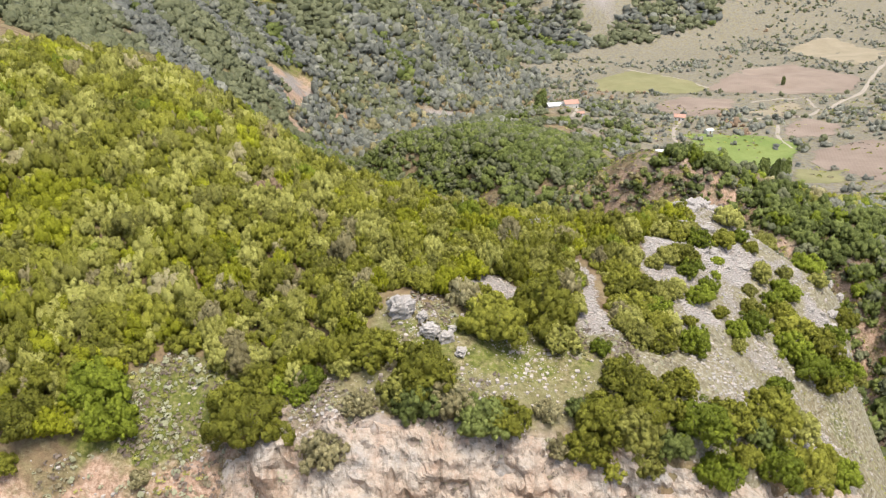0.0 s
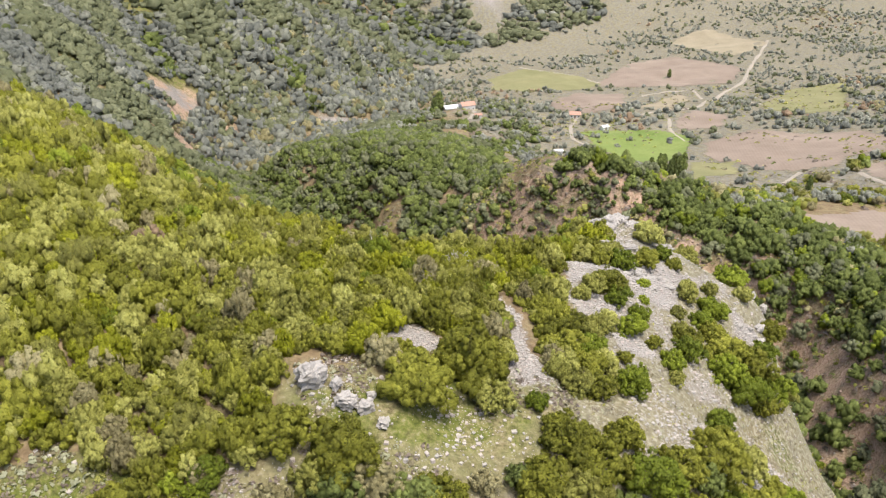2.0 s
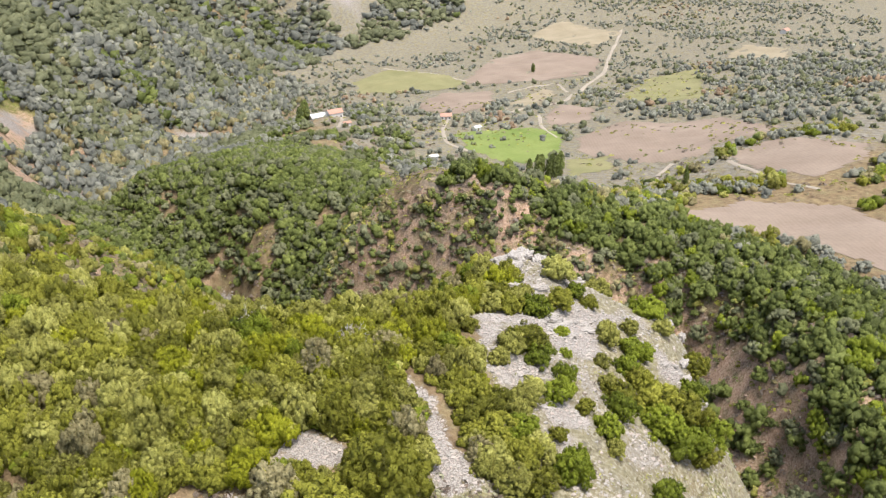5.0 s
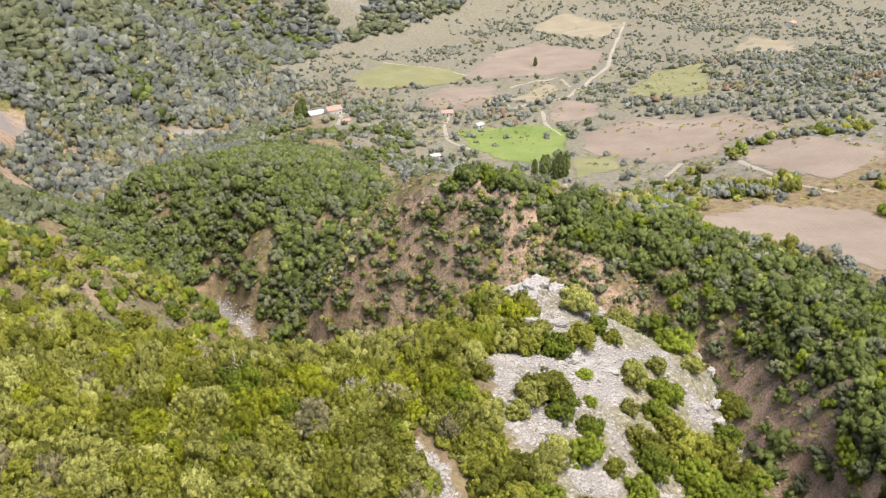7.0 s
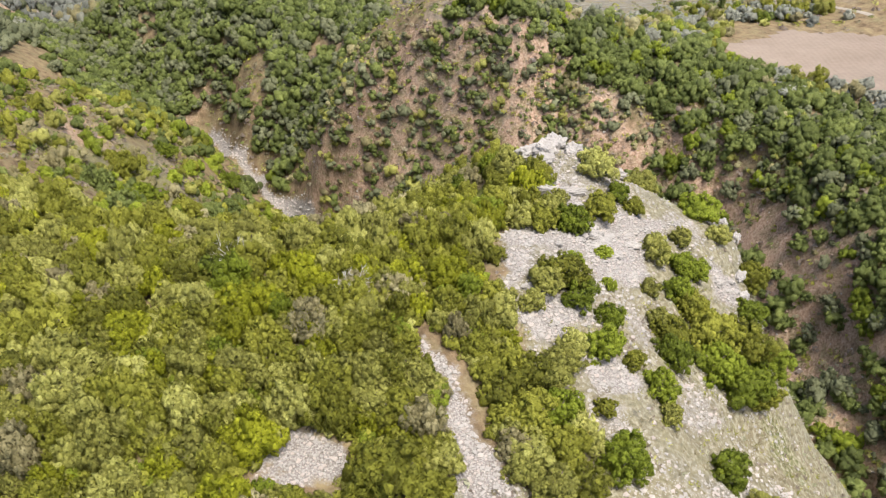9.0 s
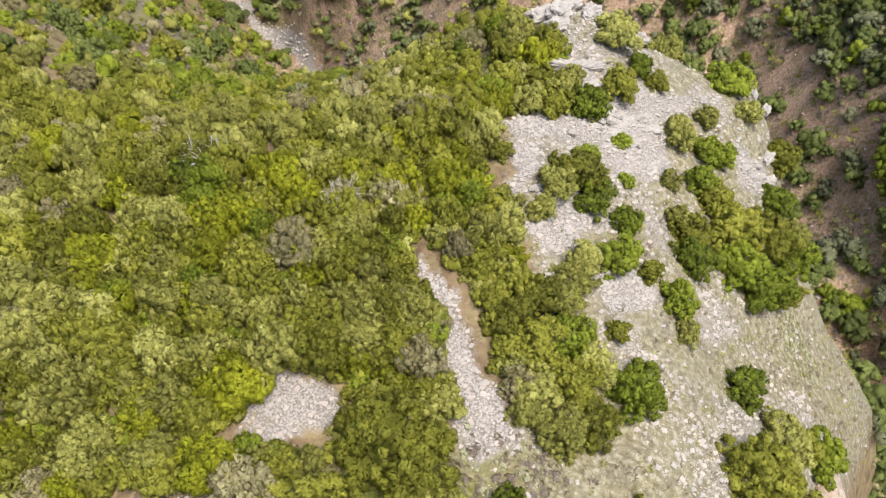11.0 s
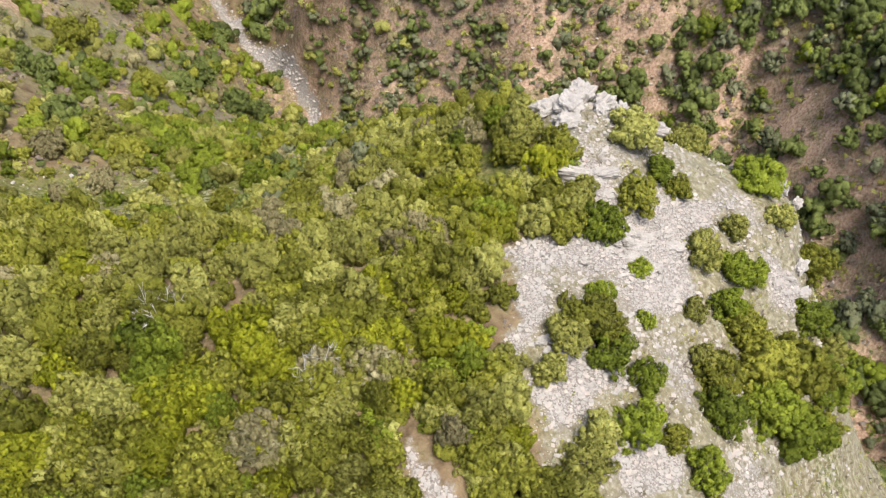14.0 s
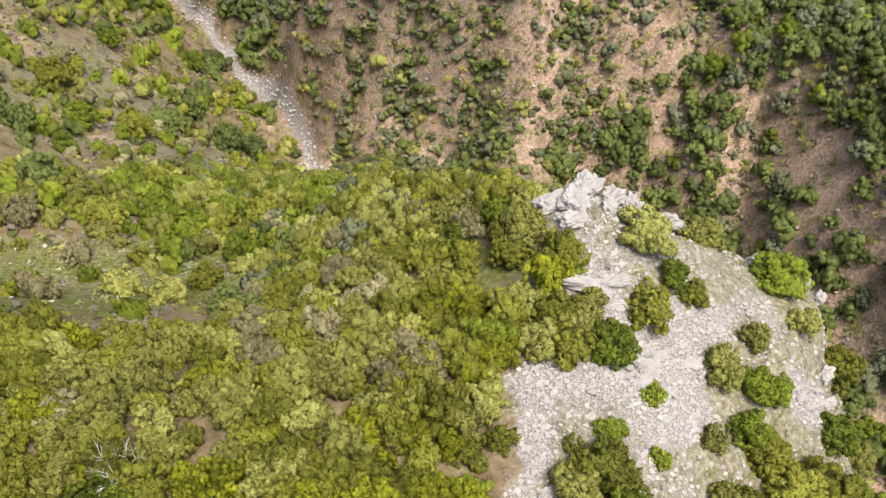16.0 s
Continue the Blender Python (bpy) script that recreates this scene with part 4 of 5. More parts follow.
for k in range(len(x)):
    r = rng.uniform(0.8, 2.2) * (1.5 if dark[k] else 1.0)
    if 70 < x[k] < 128 and y[k] < 205:
        r *= 0.75
    kind = rng.choice([5, 5, 0, 5, 1, 3, 0]) if dark[k] else rng.choice([0, 0, 1, 3, 5, 1, 2])
    if blob(10, 189, 42, 19, x[k], y[k]) > 0.25:
        kind, r = rng.choice([1, 1, 0, 1, 3]), rng.uniform(1.4, 2.4)
    elif 34 < x[k] < 112 and 195 < y[k] < 300:
        kind, r = rng.choice([5, 0, 5, 3, 2]), rng.uniform(0.7, 1.9)
    spots.append((x[k], y[k], h0[k] - 0.3, r, r * rng.uniform(1.0, 1.7), rng.uniform(0, 6.28), kind, rng.integers(0, 5)))


def woods(name, x0, x1, y0, y1, step, chance, low, high, draw, shapes, label, category, seed, tall=1.0):
    """Close-standing crowns over a stretch of slope, as one object."""
    x, y, rng = jittered(x0, x1, y0, y1, step, seed)
    keep = rng.random(x.size) < chance(x, y)
    x, y = x[keep], y[keep]
    r = rng.uniform(low, high, x.size)
    rows = np.c_[x, y, height(x, y) - 0.15 * r, r, tall * r * rng.uniform(0.8, 1.3, x.size), rng.uniform(0, 6.28, x.size), draw(x, y, rng), rng.integers(0, len(shapes), x.size)]
    return gather(name, shapes, rows, ALL_LEAVES, label, category)


def any_of(*kinds):
    return lambda x, y, rng: rng.choice(kinds, x.size)


def open_ground(x, y):
    """Where neither spur, thicket nor stream bed lies."""
    hill = (y < np.interp(x, [-60, -40, -20, -6, 4, 9, 14, 26, 32, 46], [192, 168, 152, 143, 139, 137, 141, 144, 150, 158])) & (x < 48)
    return ~hill & (within(ROCKY, x, y, 0.1) < 0.5) & (plan(x, y)["stream"] > 4) & ~((x < 78) & (y < 145))


GORGE_WOOD = [(112, 84), (140, 90), (158, 140), (166, 178), (160, 205), (150, 226), (112, 246), (98, 240), (120, 216), (130, 203), (136, 190), (134, 173), (127, 151), (122, 143), (116, 128), (110, 110)]
RIDGE_TOP = [(150, 205), (160, 222), (120, 250), (90, 262), (76, 276), (66, 320), (48, 320), (54, 290), (64, 262), (84, 248), (106, 240), (118, 226)]


def gorge_cover(x, y):
    n = fractal(x, y, 15, 101, 3)
    c = np.maximum(np.clip(within(GORGE_WOOD, x, y, 5) * 1.02 - 0.55 * (n > 0.55), 0, 1), within(RIDGE_TOP, x, y, 5) * 0.95)
    low = within([(74, 84), (112, 84), (118, 120), (130, 150), (138, 180), (124, 212), (84, 205), (84, 150)], x, y, 5)
    return np.maximum(c, 0.55 * low * (n < 0.5) * np.where(blob(123, 158, 34, 5, x, y, 75) > 0.2, 0.5, 1)) * open_ground(x, y) * ~((x > 150) & (y > 228))


def face_cover(x, y):
    """Scrub that follows the gullies down the middle hill's face."""
    gully = np.abs(np.sin((x * 0.8 - y * 0.35 + 7 * value_noise(x, y, 28, 61)) / 5.2))
    n = fractal(x, y, 22, 103, 3)
    on = within([(30, 205), (70, 195), (105, 185), (122, 205), (104, 240), (80, 252), (64, 268), (50, 305), (30, 300), (24, 262)], x, y, 6)
    return on * np.clip(1.32 - 1.2 * gully - 0.5 * n, 0.08, 0.95) * (gorge_cover(x, y) < 0.5) * open_ground(x, y) * (1 - 0.8 * np.maximum(blob(82, 222, 9, 14, x, y), blob(103, 216, 13, 6, x, y)))


def ridge_cover(x, y):
    n = fractal(x, y, 34, 105, 3)
    on = within([(-76, 430), (-48, 372), (-16, 345), (2, 352), (14, 322), (24, 292), (38, 290), (52, 300), (66, 300), (72, 340), (62, 420), (10, 452), (-50, 470)], x, y, 8)
    bare = np.maximum.reduce([blob(-18, 406, 9, 16, x, y), blob(-38, 418, 9, 10, x, y), blob(46, 318, 7, 20, x, y, 20)])
    return on * np.where(n > 0.62, 0.15, 0.98) * np.where(bare + 0.3 * n > 0.4, 0.25, 1) * open_ground(x, y)


gather("slope_shrubs", MIDDLE, [s for s in spots if s[1] < 215 and s[0] < 26], ALL_LEAVES, "green shrubs round the grassy terrace", "shrubs")
gather("slope_shrubs", LIGHT, [s for s in spots if 215 <= s[1] < 330 and s[0] < 26 and not (s[0] > 0 and s[1] > 300)], ALL_LEAVES, "scattered green shrubs on steep gorge slopes", "shrubs")
woods("gorge_woods", 72, 168, 82, 262, 3.0, gorge_cover, 1.5, 3.0, any_of(5, 5, 9, 5, 5, 1, 5, 5), MIDDLE, "dense dark green holm oak woods down the gorge side", "woods", 11, 1.15)
woods("undergrowth", -12, 34, 84, 114, 1.5, lambda x, y: 0.85 * (within(ROCKY, x, y, 3) < 0.1) * (within(FRONT_CLEAR, x, y, 3) < 0.1) * (within(PATH_STRIP, x, y, 1) < 0.1) * (np.hypot((x - 6.9) / 4.2, (y - 93.7) / 3.4) > 1), 0.6, 1.1, any_of(0, 3, 0, 1), LIGHT,
      "low green undergrowth between the thicket's shrubs", "shrubs", 19)
woods("nose_shrubs", 4, 64, 138, 240, 2.6, lambda x, y: 0.92 * within([(14, 141), (46, 143), (62, 157), (57, 205), (36, 238), (8, 215), (6, 178)], x, y, 5) * open_ground(x, y), 1.2, 2.2, any_of(0, 3, 1, 9, 3, 0), MIDDLE,
      "close green and grey-green shrubs down the spur's back", "shrubs", 18, 1.15)
woods("gorge_scrub", 72, 150, 82, 216, 1.8, lambda x, y: np.clip(0.5 + 0.6 * fractal(x, y, 12, 109, 3), 0.08, 0.9) * open_ground(x, y) * np.where(plan(x, y)["soil"] > 0.6, 0.3, 1), 0.4, 1.15, any_of(9, 9, 2, 3, 9, 5), CARPET,
      "low olive-brown scrub over the gorge's stony side", "shrubs", 17)
woods("gully_scrub", 22, 124, 184, 308, 1.7, face_cover, 0.6, 1.6, any_of(5, 9, 5, 3, 9, 2, 5), LIGHT[:2] + CARPET[:3], "dull green scrub in the gullies of the middle hill", "shrubs", 12)
woods("ridge_woods", -80, 76, 286, 474, 2.55, ridge_cover, 1.5, 2.8, any_of(5, 9, 5, 5, 9, 5), LIGHT, "dark green scrub woods on the ridge across the stream", "woods", 13, 1.05)

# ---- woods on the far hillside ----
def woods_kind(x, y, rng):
    """Greener on the backs of the spurs, greyer in the gullies; the tones also paint in the folds' shade."""
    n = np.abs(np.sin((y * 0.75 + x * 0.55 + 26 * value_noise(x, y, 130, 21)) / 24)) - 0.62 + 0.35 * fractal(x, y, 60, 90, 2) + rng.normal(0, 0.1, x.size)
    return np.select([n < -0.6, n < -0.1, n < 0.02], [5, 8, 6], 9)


def far_cover(x, y):
    side = height(x, y) - (-82 - 0.09 * (y - 450))
    on = (side > 4) & (x < 60 + 0.28 * (y - 600)) | (y > np.interp(x, [40, 150, 230, 330, 420], [800, 890, 915, 985, 1150])) & (x < 420) & ~(np.hypot((x - 190) / 28, (y - 985) / 56) < 1 + 0.5 * fractal(x, y, 30, 48, 2))
    on &= (x < 420) & ~((x > -62 - 0.1 * (470 - y)) & (y < 480)) & (x > -0.58 * y - 20)
    n = fractal(x, y, 45, 107, 3)
    return on * np.clip(1.25 - 0.9 * np.clip(n - 0.35, 0, 1), 0.2, 0.985) * (plan(x, y)["soil"] < 0.38 + 0.25 * n) * (plan(x, y)["rock"] < 0.3) * (within(SCAR, x, y, 14) < 0.12 + 0.5 * (fractal(x, y, 14, 49, 2) > 0.35))


woods("far_woods", -380, 420, 330, 600, 4.1, far_cover, 2.2, 3.6, woods_kind, CARPET, "grey-green haze-tinted oak woods on the far hillside", "woods", 14, 0.85)
woods("far_woods", -620, 420, 600, 860, 4.7, far_cover, 2.5, 4.1, woods_kind, SPECK, "grey-green haze-tinted oak woods farther up the hillside", "woods", 16, 0.85)
woods("far_woods", -520, 420, 860, 1450, 6.6, far_cover, 3.2, 5.2, woods_kind, SPECK, "grey-green haze-tinted oak woods at the valley's far end", "woods", 15, 0.7)

# ---- valley: fields, tracks, groves ----
GREEN = [(150, 469), (163, 480), (204, 468), (216, 452), (188, 394), (167, 393), (156, 414), (146, 432)]
MOWN = [(185, 389), (211, 382), (196, 359), (163, 345)]
BROWN_BIG = [(201, 396), (212, 430), (256, 452), (294, 405), (293, 352), (274, 343), (256, 350), (230, 338), (208, 362)]
BROWN_MID = [(168, 611), (198, 646), (240, 630), (208, 554), (176, 528), (151, 551)]
PALE_GREEN = [(146, 752), (186, 791), (228, 723), (235, 678), (202, 658), (142, 700)]
NEAR_RIGHT = [(154, 247), (196, 257), (221, 236), (215, 204), (190, 170), (172, 172), (176, 198), (156, 229)]
RIGHT_MID = [(245, 334), (267, 334), (290, 298), (262, 270), (232, 266), (230, 300)]
FAR_PALE = [(226, 677), (290, 777), (356, 805), (386, 714), (342, 650), (282, 646)]
SMALL_BROWN = [(225, 505), (255, 531), (270, 509), (241, 468), (211, 466)]
PALE_RIGHT = [(302, 538), (363, 602), (420, 604), (334, 478), (310, 486)]
WEDGE = [(216, 555), (282, 626), (280, 590), (228, 526)]
FAR_RIGHT = [(387, 909), (451, 939), (482, 844), (404, 771)]
FAR_STRIP = [(467, 641), (533, 699), (540, 641), (505, 597)]
fields = [(GREEN, GREEN_FIELD, "bright green crop field on the valley floor"), (MOWN, OLIVE_FIELD, "mown yellow-green meadow beside the crop field"),
          (BROWN_BIG, EARTH_FIELD, "wide reddish-brown tilled field"), (BROWN_MID, EARTH_FIELD, "brown tilled field beside a gravel track"),
          (PALE_GREEN, OLIVE_FIELD, "pale green and tan pasture at the valley's head"), (NEAR_RIGHT, EARTH_FIELD, "bare pinkish-brown field on the plateau"),
          (RIGHT_MID, EARTH_FIELD, "dry tan field between olive groves"), (FAR_PALE, EARTH_FIELD, "dull purplish-brown fallow field"),
          (SMALL_BROWN, EARTH_FIELD, "small brown field above the green crop"), (PALE_RIGHT, OLIVE_FIELD, "pale olive meadow by the track"),
          (WEDGE, PALE_FIELD, "narrow tan field along a track"), (FAR_RIGHT, PALE_FIELD, "tan field at the foot of the far hill"),
          (FAR_STRIP, PALE_FIELD, "long pale field far down the valley")]


def draped(name, poly, material, lift, step, label, category):
    """A sheet over the ground inside an outline."""
    xs, ys = [p[0] for p in poly], [p[1] for p in poly]
    a, b = np.meshgrid(np.arange(min(xs) - step, max(xs) + 2 * step, step), np.arange(min(ys) - step, max(ys) + 2 * step, step))
    ragged = within(poly, a + 2.5 * fractal(a, b, 12, 33, 2), b + 2.5 * fractal(b, a, 12, 34, 2), 0.1) > 0.5
    i = np.arange(a.size).reshape(a.shape)
    cell = ragged[:-1, :-1] & ragged[1:, :-1] & ragged[:-1, 1:] & ragged[1:, 1:]
    quads = np.stack([i[:-1, :-1], i[:-1, 1:], i[1:, 1:], i[1:, :-1]], -1)[cell]
    used, back = np.unique(quads, return_inverse=True)
    x, y = a.ravel()[used], b.ravel()[used]
    me = mesh_of(name, np.c_[x, y, sheet_height(x, y) + lift], back.reshape(-1, 4), [material], smooth=True)
    return tagged(new(name, me), label, category, kind="structure")


def sheet_height(x, y):
    """Height of the ground sheet itself, between its corners."""
    z = gz.reshape(gx.shape)
    i, j = np.clip(np.searchsorted(GX, x) - 1, 0, len(GX) - 2), np.clip(np.searchsorted(GY, y) - 1, 0, len(GY) - 2)
    u, v = (x - GX[i]) / (GX[i + 1] - GX[i]), (y - GY[j]) / (GY[j + 1] - GY[j])
    return z[j, i] * (1 - u) * (1 - v) + z[j, i + 1] * u * (1 - v) + z[j + 1, i] * (1 - u) * v + z[j + 1, i + 1] * u * v


for poly, material, label in fields:
    draped("field", poly, material, 0.06 + 0.0003 * poly[0][1], 2.5, label, "field")

TRACKS = [[(164, 522), (150, 492), (143, 470), (138, 448), (146, 431)], [(487, 858), (384, 702), (355, 655), (303, 597), (262, 544), (208, 522), (163, 513)],
          [(244, 611), (274, 634), (296, 632), (286, 589)], [(223, 506), (208, 470), (205, 440)], [(193, 317), (209, 338), (221, 345)],
          [(236, 323), (230, 300), (222, 276), (226, 255)], [(318, 596), (306, 524)], [(186, 794), (222, 730), (240, 675)], [(84, 500), (90, 520), (98, 548)]]


def strip(name, line, wide, lift, material, label):
    """A track laid on the ground along a line."""
    pts = along([(a, b, 0) for a, b in line], 4)
    pts[1:-1] = (pts[:-2] + pts[1:-1] * 2 + pts[2:]) / 4
    way = np.gradient(pts[:, :2], axis=0)
    way /= np.linalg.norm(way, axis=1)[:, None] + 1e-9
    side = np.c_[-way[:, 1], way[:, 0]]
    wide = wide * (1 + 0.25 * value_noise(pts[:, 0], pts[:, 1], 9, 5))[:, None]
    rows = [pts[:, :2] + side * wide * k for k in (-0.5, -0.17, 0.17, 0.5)]
    n, v, q = len(pts), [], []
    for r, up in zip(rows, (-0.15, 0.05, 0.05, -0.15)):
        v.append(np.c_[r, sheet_height(r[:, 0], r[:, 1]) + lift + up])
    for k in range(3):
        for i in range(n - 1):
            q.append((k * n + i, (k + 1) * n + i, (k + 1) * n + i + 1, k * n + i + 1))
    return tagged(new(name, mesh_of(name, np.concatenate(v), q, [material], smooth=True)), label, "track", kind="structure")


for line in TRACKS:
    strip("track", line, 1.5 + 0.002 * line[0][1], 0.2, TRACK, "pale gravel farm track across the valley fields")

# olive trees and scrub over the plain
x, y, rng = jittered(60, 900, 255, 1150, 6.3, 21)
h0 = height(x, y)
plain = -30 - 0.115 * (y - 290)
inside = np.zeros(x.shape)
for poly, material, label in fields:
    inside = np.maximum(inside, within(poly, x, y, 4.0) * (0.62 if material is GREEN_FIELD else 0.8 if poly is PALE_RIGHT else 1.0))
close = np.full(x.shape, 1e9)
for line in TRACKS:
    for p in along([(a, b, 0) for a, b in line], 5):
        close = np.minimum(close, np.hypot(x - p[0], y - p[1]))
grove = 0.5 + 0.5 * fractal(x, y, 75, 44, 3) + 0.35 * np.clip((x - 250) / 120, 0, 1) * np.clip((520 - y) / 60 + 1, 0, 1)
keep = (rng.random(x.size) < np.clip(grove * 1.35 - 0.25 - 0.1 * (y > 620), 0.08, 0.9) * (1 - inside)) & (close > 4)
keep &= (x > np.where(y > 560, 30, 75) + 0.1 * (y - 300)) & ~((y > np.interp(x, [40, 150, 230, 330, 420], [800, 890, 915, 985, 1150])) & (x < 420)) & (x < 0.95 * y + 40) & ~((x < 200) & (y < 285)) & ~((y > 860) & (x < 300))
x, y, h0 = x[keep], y[keep], h0[keep]
spots = []
for k in range(len(x)):
    n = float(value_noise(x[k], y[k], 60, 51))
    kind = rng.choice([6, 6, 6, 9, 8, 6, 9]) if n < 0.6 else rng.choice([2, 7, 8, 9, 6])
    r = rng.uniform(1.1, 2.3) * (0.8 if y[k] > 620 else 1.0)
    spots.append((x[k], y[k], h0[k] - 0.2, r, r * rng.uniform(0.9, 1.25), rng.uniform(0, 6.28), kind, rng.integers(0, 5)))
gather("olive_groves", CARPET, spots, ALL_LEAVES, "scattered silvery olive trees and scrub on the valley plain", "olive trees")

# bare grey-brown trees along the valley bottom
x, y, rng = jittered(-90, 190, 450, 900, 4.8, 23)
bottom = np.full(x.shape, 1e9)
for p in along(STREAM[15:20], 12):
    bottom = np.minimum(bottom, np.hypot(x - p[0], y - p[1]))
keep = (rng.random(x.size) < np.clip(1.5 - bottom / 48, 0, 0.9)) & (np.hypot((x - 2) / 24, (y - 614) / 12) > 1) & (np.hypot(x - 85, y - 538) > 22)
for poly, material, label in fields:
    keep &= within(poly, x, y, 0.5) < 0.5
x, y = x[keep], y[keep]
spots = [(a, b, c - 0.3, r, r * rng.uniform(0.9, 1.4), rng.uniform(0, 6.28), rng.choice([8, 2, 6, 8, 9, 8, 6]), rng.integers(0, 5)) for a, b, c, r in zip(x, y, height(x, y), rng.uniform(1.6, 3.6, x.size))]
gather("valley_trees", CARPET, spots, ALL_LEAVES, "leafless grey-brown trees along the valley stream", "trees")

# the knoll below the farmhouse
x, y, rng = jittered(30, 120, 400, 560, 4.0, 29)
keep = (rng.random(x.size) < np.clip(0.35 + 0.5 * fractal(x, y, 25, 63, 2), 0.05, 0.95)) & (np.hypot((x - 86) / 17, (y - 533) / 14) > 1) & (np.hypot((x - 62) / 14, (y - 440) / 12) > 1)
x, y = x[keep], y[keep]
spots = [(a, b, c - 0.3, r, r * rng.uniform(0.9, 1.3), rng.uniform(0, 6.28), rng.choice([9, 5, 5, 5, 6, 9]), rng.integers(0, 5)) for a, b, c, r in zip(x, y, height(x, y), rng.uniform(1.4, 3.0, x.size))]
gather("knoll_scrub", LIGHT, spots, ALL_LEAVES, "rounded green scrub on the knoll below the farmhouse", "shrubs")

# olive trees at the near rim of the plateau
x, y, rng = jittered(132, 235, 118, 205, 5.2, 31)
keep = (rng.random(x.size) < 0.55) & (within(GORGE_WOOD, x, y, 1) < 0.5) & (x > 138)
for poly, material, label in fields:
    keep &= within(poly, x, y, 0.5) < 0.5
x, y = x[keep], y[keep]
spots = [(a, b, c - 0.2, r, r * rng.uniform(0.9, 1.3), rng.uniform(0, 6.28), rng.choice([6, 6, 8, 6, 3]), rng.integers(0, 5)) for a, b, c, r in zip(x, y, height(x, y), rng.uniform(1.2, 2.4, x.size))]
gather("olive_trees", MIDDLE, spots, ALL_LEAVES, "silvery olive trees at the plateau's near rim", "olive trees")

# scrub and small wood on the plateau's edge
x, y, rng = jittered(100, 320, 195, 345, 3.6, 27)
cover = np.maximum.reduce([within([(120, 250), (150, 232), (172, 262), (150, 300), (118, 285)], x, y, 8) * 0.75, blob(206, 272, 26, 11, x, y, 15) * 1.2, blob(180, 285, 30, 18, x, y) * 0.7,
                           blob(255, 330, 50, 14, x, y, 10) * 0.6, blob(290, 330, 26, 12, x, y) * 0.9, blob(266, 258, 34, 12, x, y, 20) * 0.6, blob(240, 226, 22, 12, x, y) * 0.5, within([(160, 160), (176, 172), (176, 200), (158, 226), (146, 218), (150, 180)], x, y, 5) * 0.6])
keep = rng.random(x.size) < cover
for poly, material, label in fields:
    keep &= within(poly, x, y, 0.5) < 0.5
x, y = x[keep], y[keep]
h0 = height(x, y)
spots = [(a, b, c - 0.2, r, r * rng.uniform(1.0, 1.5), rng.uniform(0, 6.28), rng.choice([1, 0, 5, 6, 3, 2, 6]), rng.integers(0, 5)) for a, b, c, r in zip(x, y, h0, rng.uniform(1.2, 2.6, x.size))]
gather("plateau_scrub", LIGHT, spots, ALL_LEAVES, "mixed green and grey scrub at the plateau's edge", "shrubs")


# ---- cypresses ----
def make_spire(seed, sprigs=170):
    """A narrow cypress crown 1 high."""
    rng = np.random.default_rng(seed)
    bv, bq = ball(3)
    core = bv * (0.1, 0.1, 0.47) + (0, 0, 0.52)
    core[:, :2] *= (1.25 - 0.6 * core[:, 2:3])
    t = rng.uniform(0.04, 1.0, sprigs)
    a = rng.uniform(0, 6.28, sprigs)
    r = 0.13 * np.sin(np.pi * np.clip(t * 0.92 + 0.06, 0, 1)) ** 0.6
    p = np.c_[r * np.cos(a), r * np.sin(a), t]
    d = np.c_[np.cos(a), np.sin(a), 0.6 * np.ones(sprigs)] + rng.normal(0, 0.3, (sprigs, 3))
    d /= np.linalg.norm(d, axis=1)[:, None]
    u = np.cross(d, (0.1, 0.2, 1.0))
    u /= np.linalg.norm(u, axis=1)[:, None]
    w = np.cross(u, d)
    s = rng.uniform(0.03, 0.055, sprigs)[:, None]
    leaf = np.stack([p - w * s * 1.5, p - u * s + d * s * 0.4, p + w * s * 1.8, p + u * s + d * s * 0.4], 1).reshape(-1, 3)
    return np.concatenate([core, leaf]), np.concatenate([bq, np.arange(sprigs * 4).reshape(-1, 4) + len(core)])


SPIRES = [mesh_of("crown", *make_spire(s), [LEAVES[5]]) for s in range(3)]
spire_trunk = mesh_of("trunk", *make_trunk(77, 0.4, 2), [BARK])


def cypress(x, y, tall, seed, label, group="", wide=1.0):
    ob = new("cypress")
    ob.matrix_world = pose(x, y, ground_at(x, y), 0, 0, seed * 77) @ Matrix.Diagonal((tall * wide, tall * wide, tall, 1))
    new("crown", SPIRES[seed % 3]).parent = ob
    trunk = new("trunk", spire_trunk)
    trunk.parent, trunk.scale = ob, (0.3, 0.3, 0.45)
    return tagged(ob, label, "cypress", group)


for k, (a, b) in enumerate([(147, 351), (149, 346), (152, 350), (155, 347), (158, 350), (161, 352), (164, 354), (166, 357), (154, 353)]):
    cypress(a, b, 9.5 + (k * 37 % 10) * 0.3, k, "tall dark green cypress in a dense row by the meadow", "cypresses by the meadow", 1.15)
cypress(184, 282, 8.5, 2, "slender lone cypress above a gravel track")
cypress(304, 697, 8, 1, "small lone dark tree in a fallow field", wide=1.6)
cypress(70, 542, 14, 4, "big dark conifer beside the white house", "conifers by the house", 1.5)
cypress(66, 537, 11, 5, "dark conifer beside the white house", "conifers by the house", 1.5)

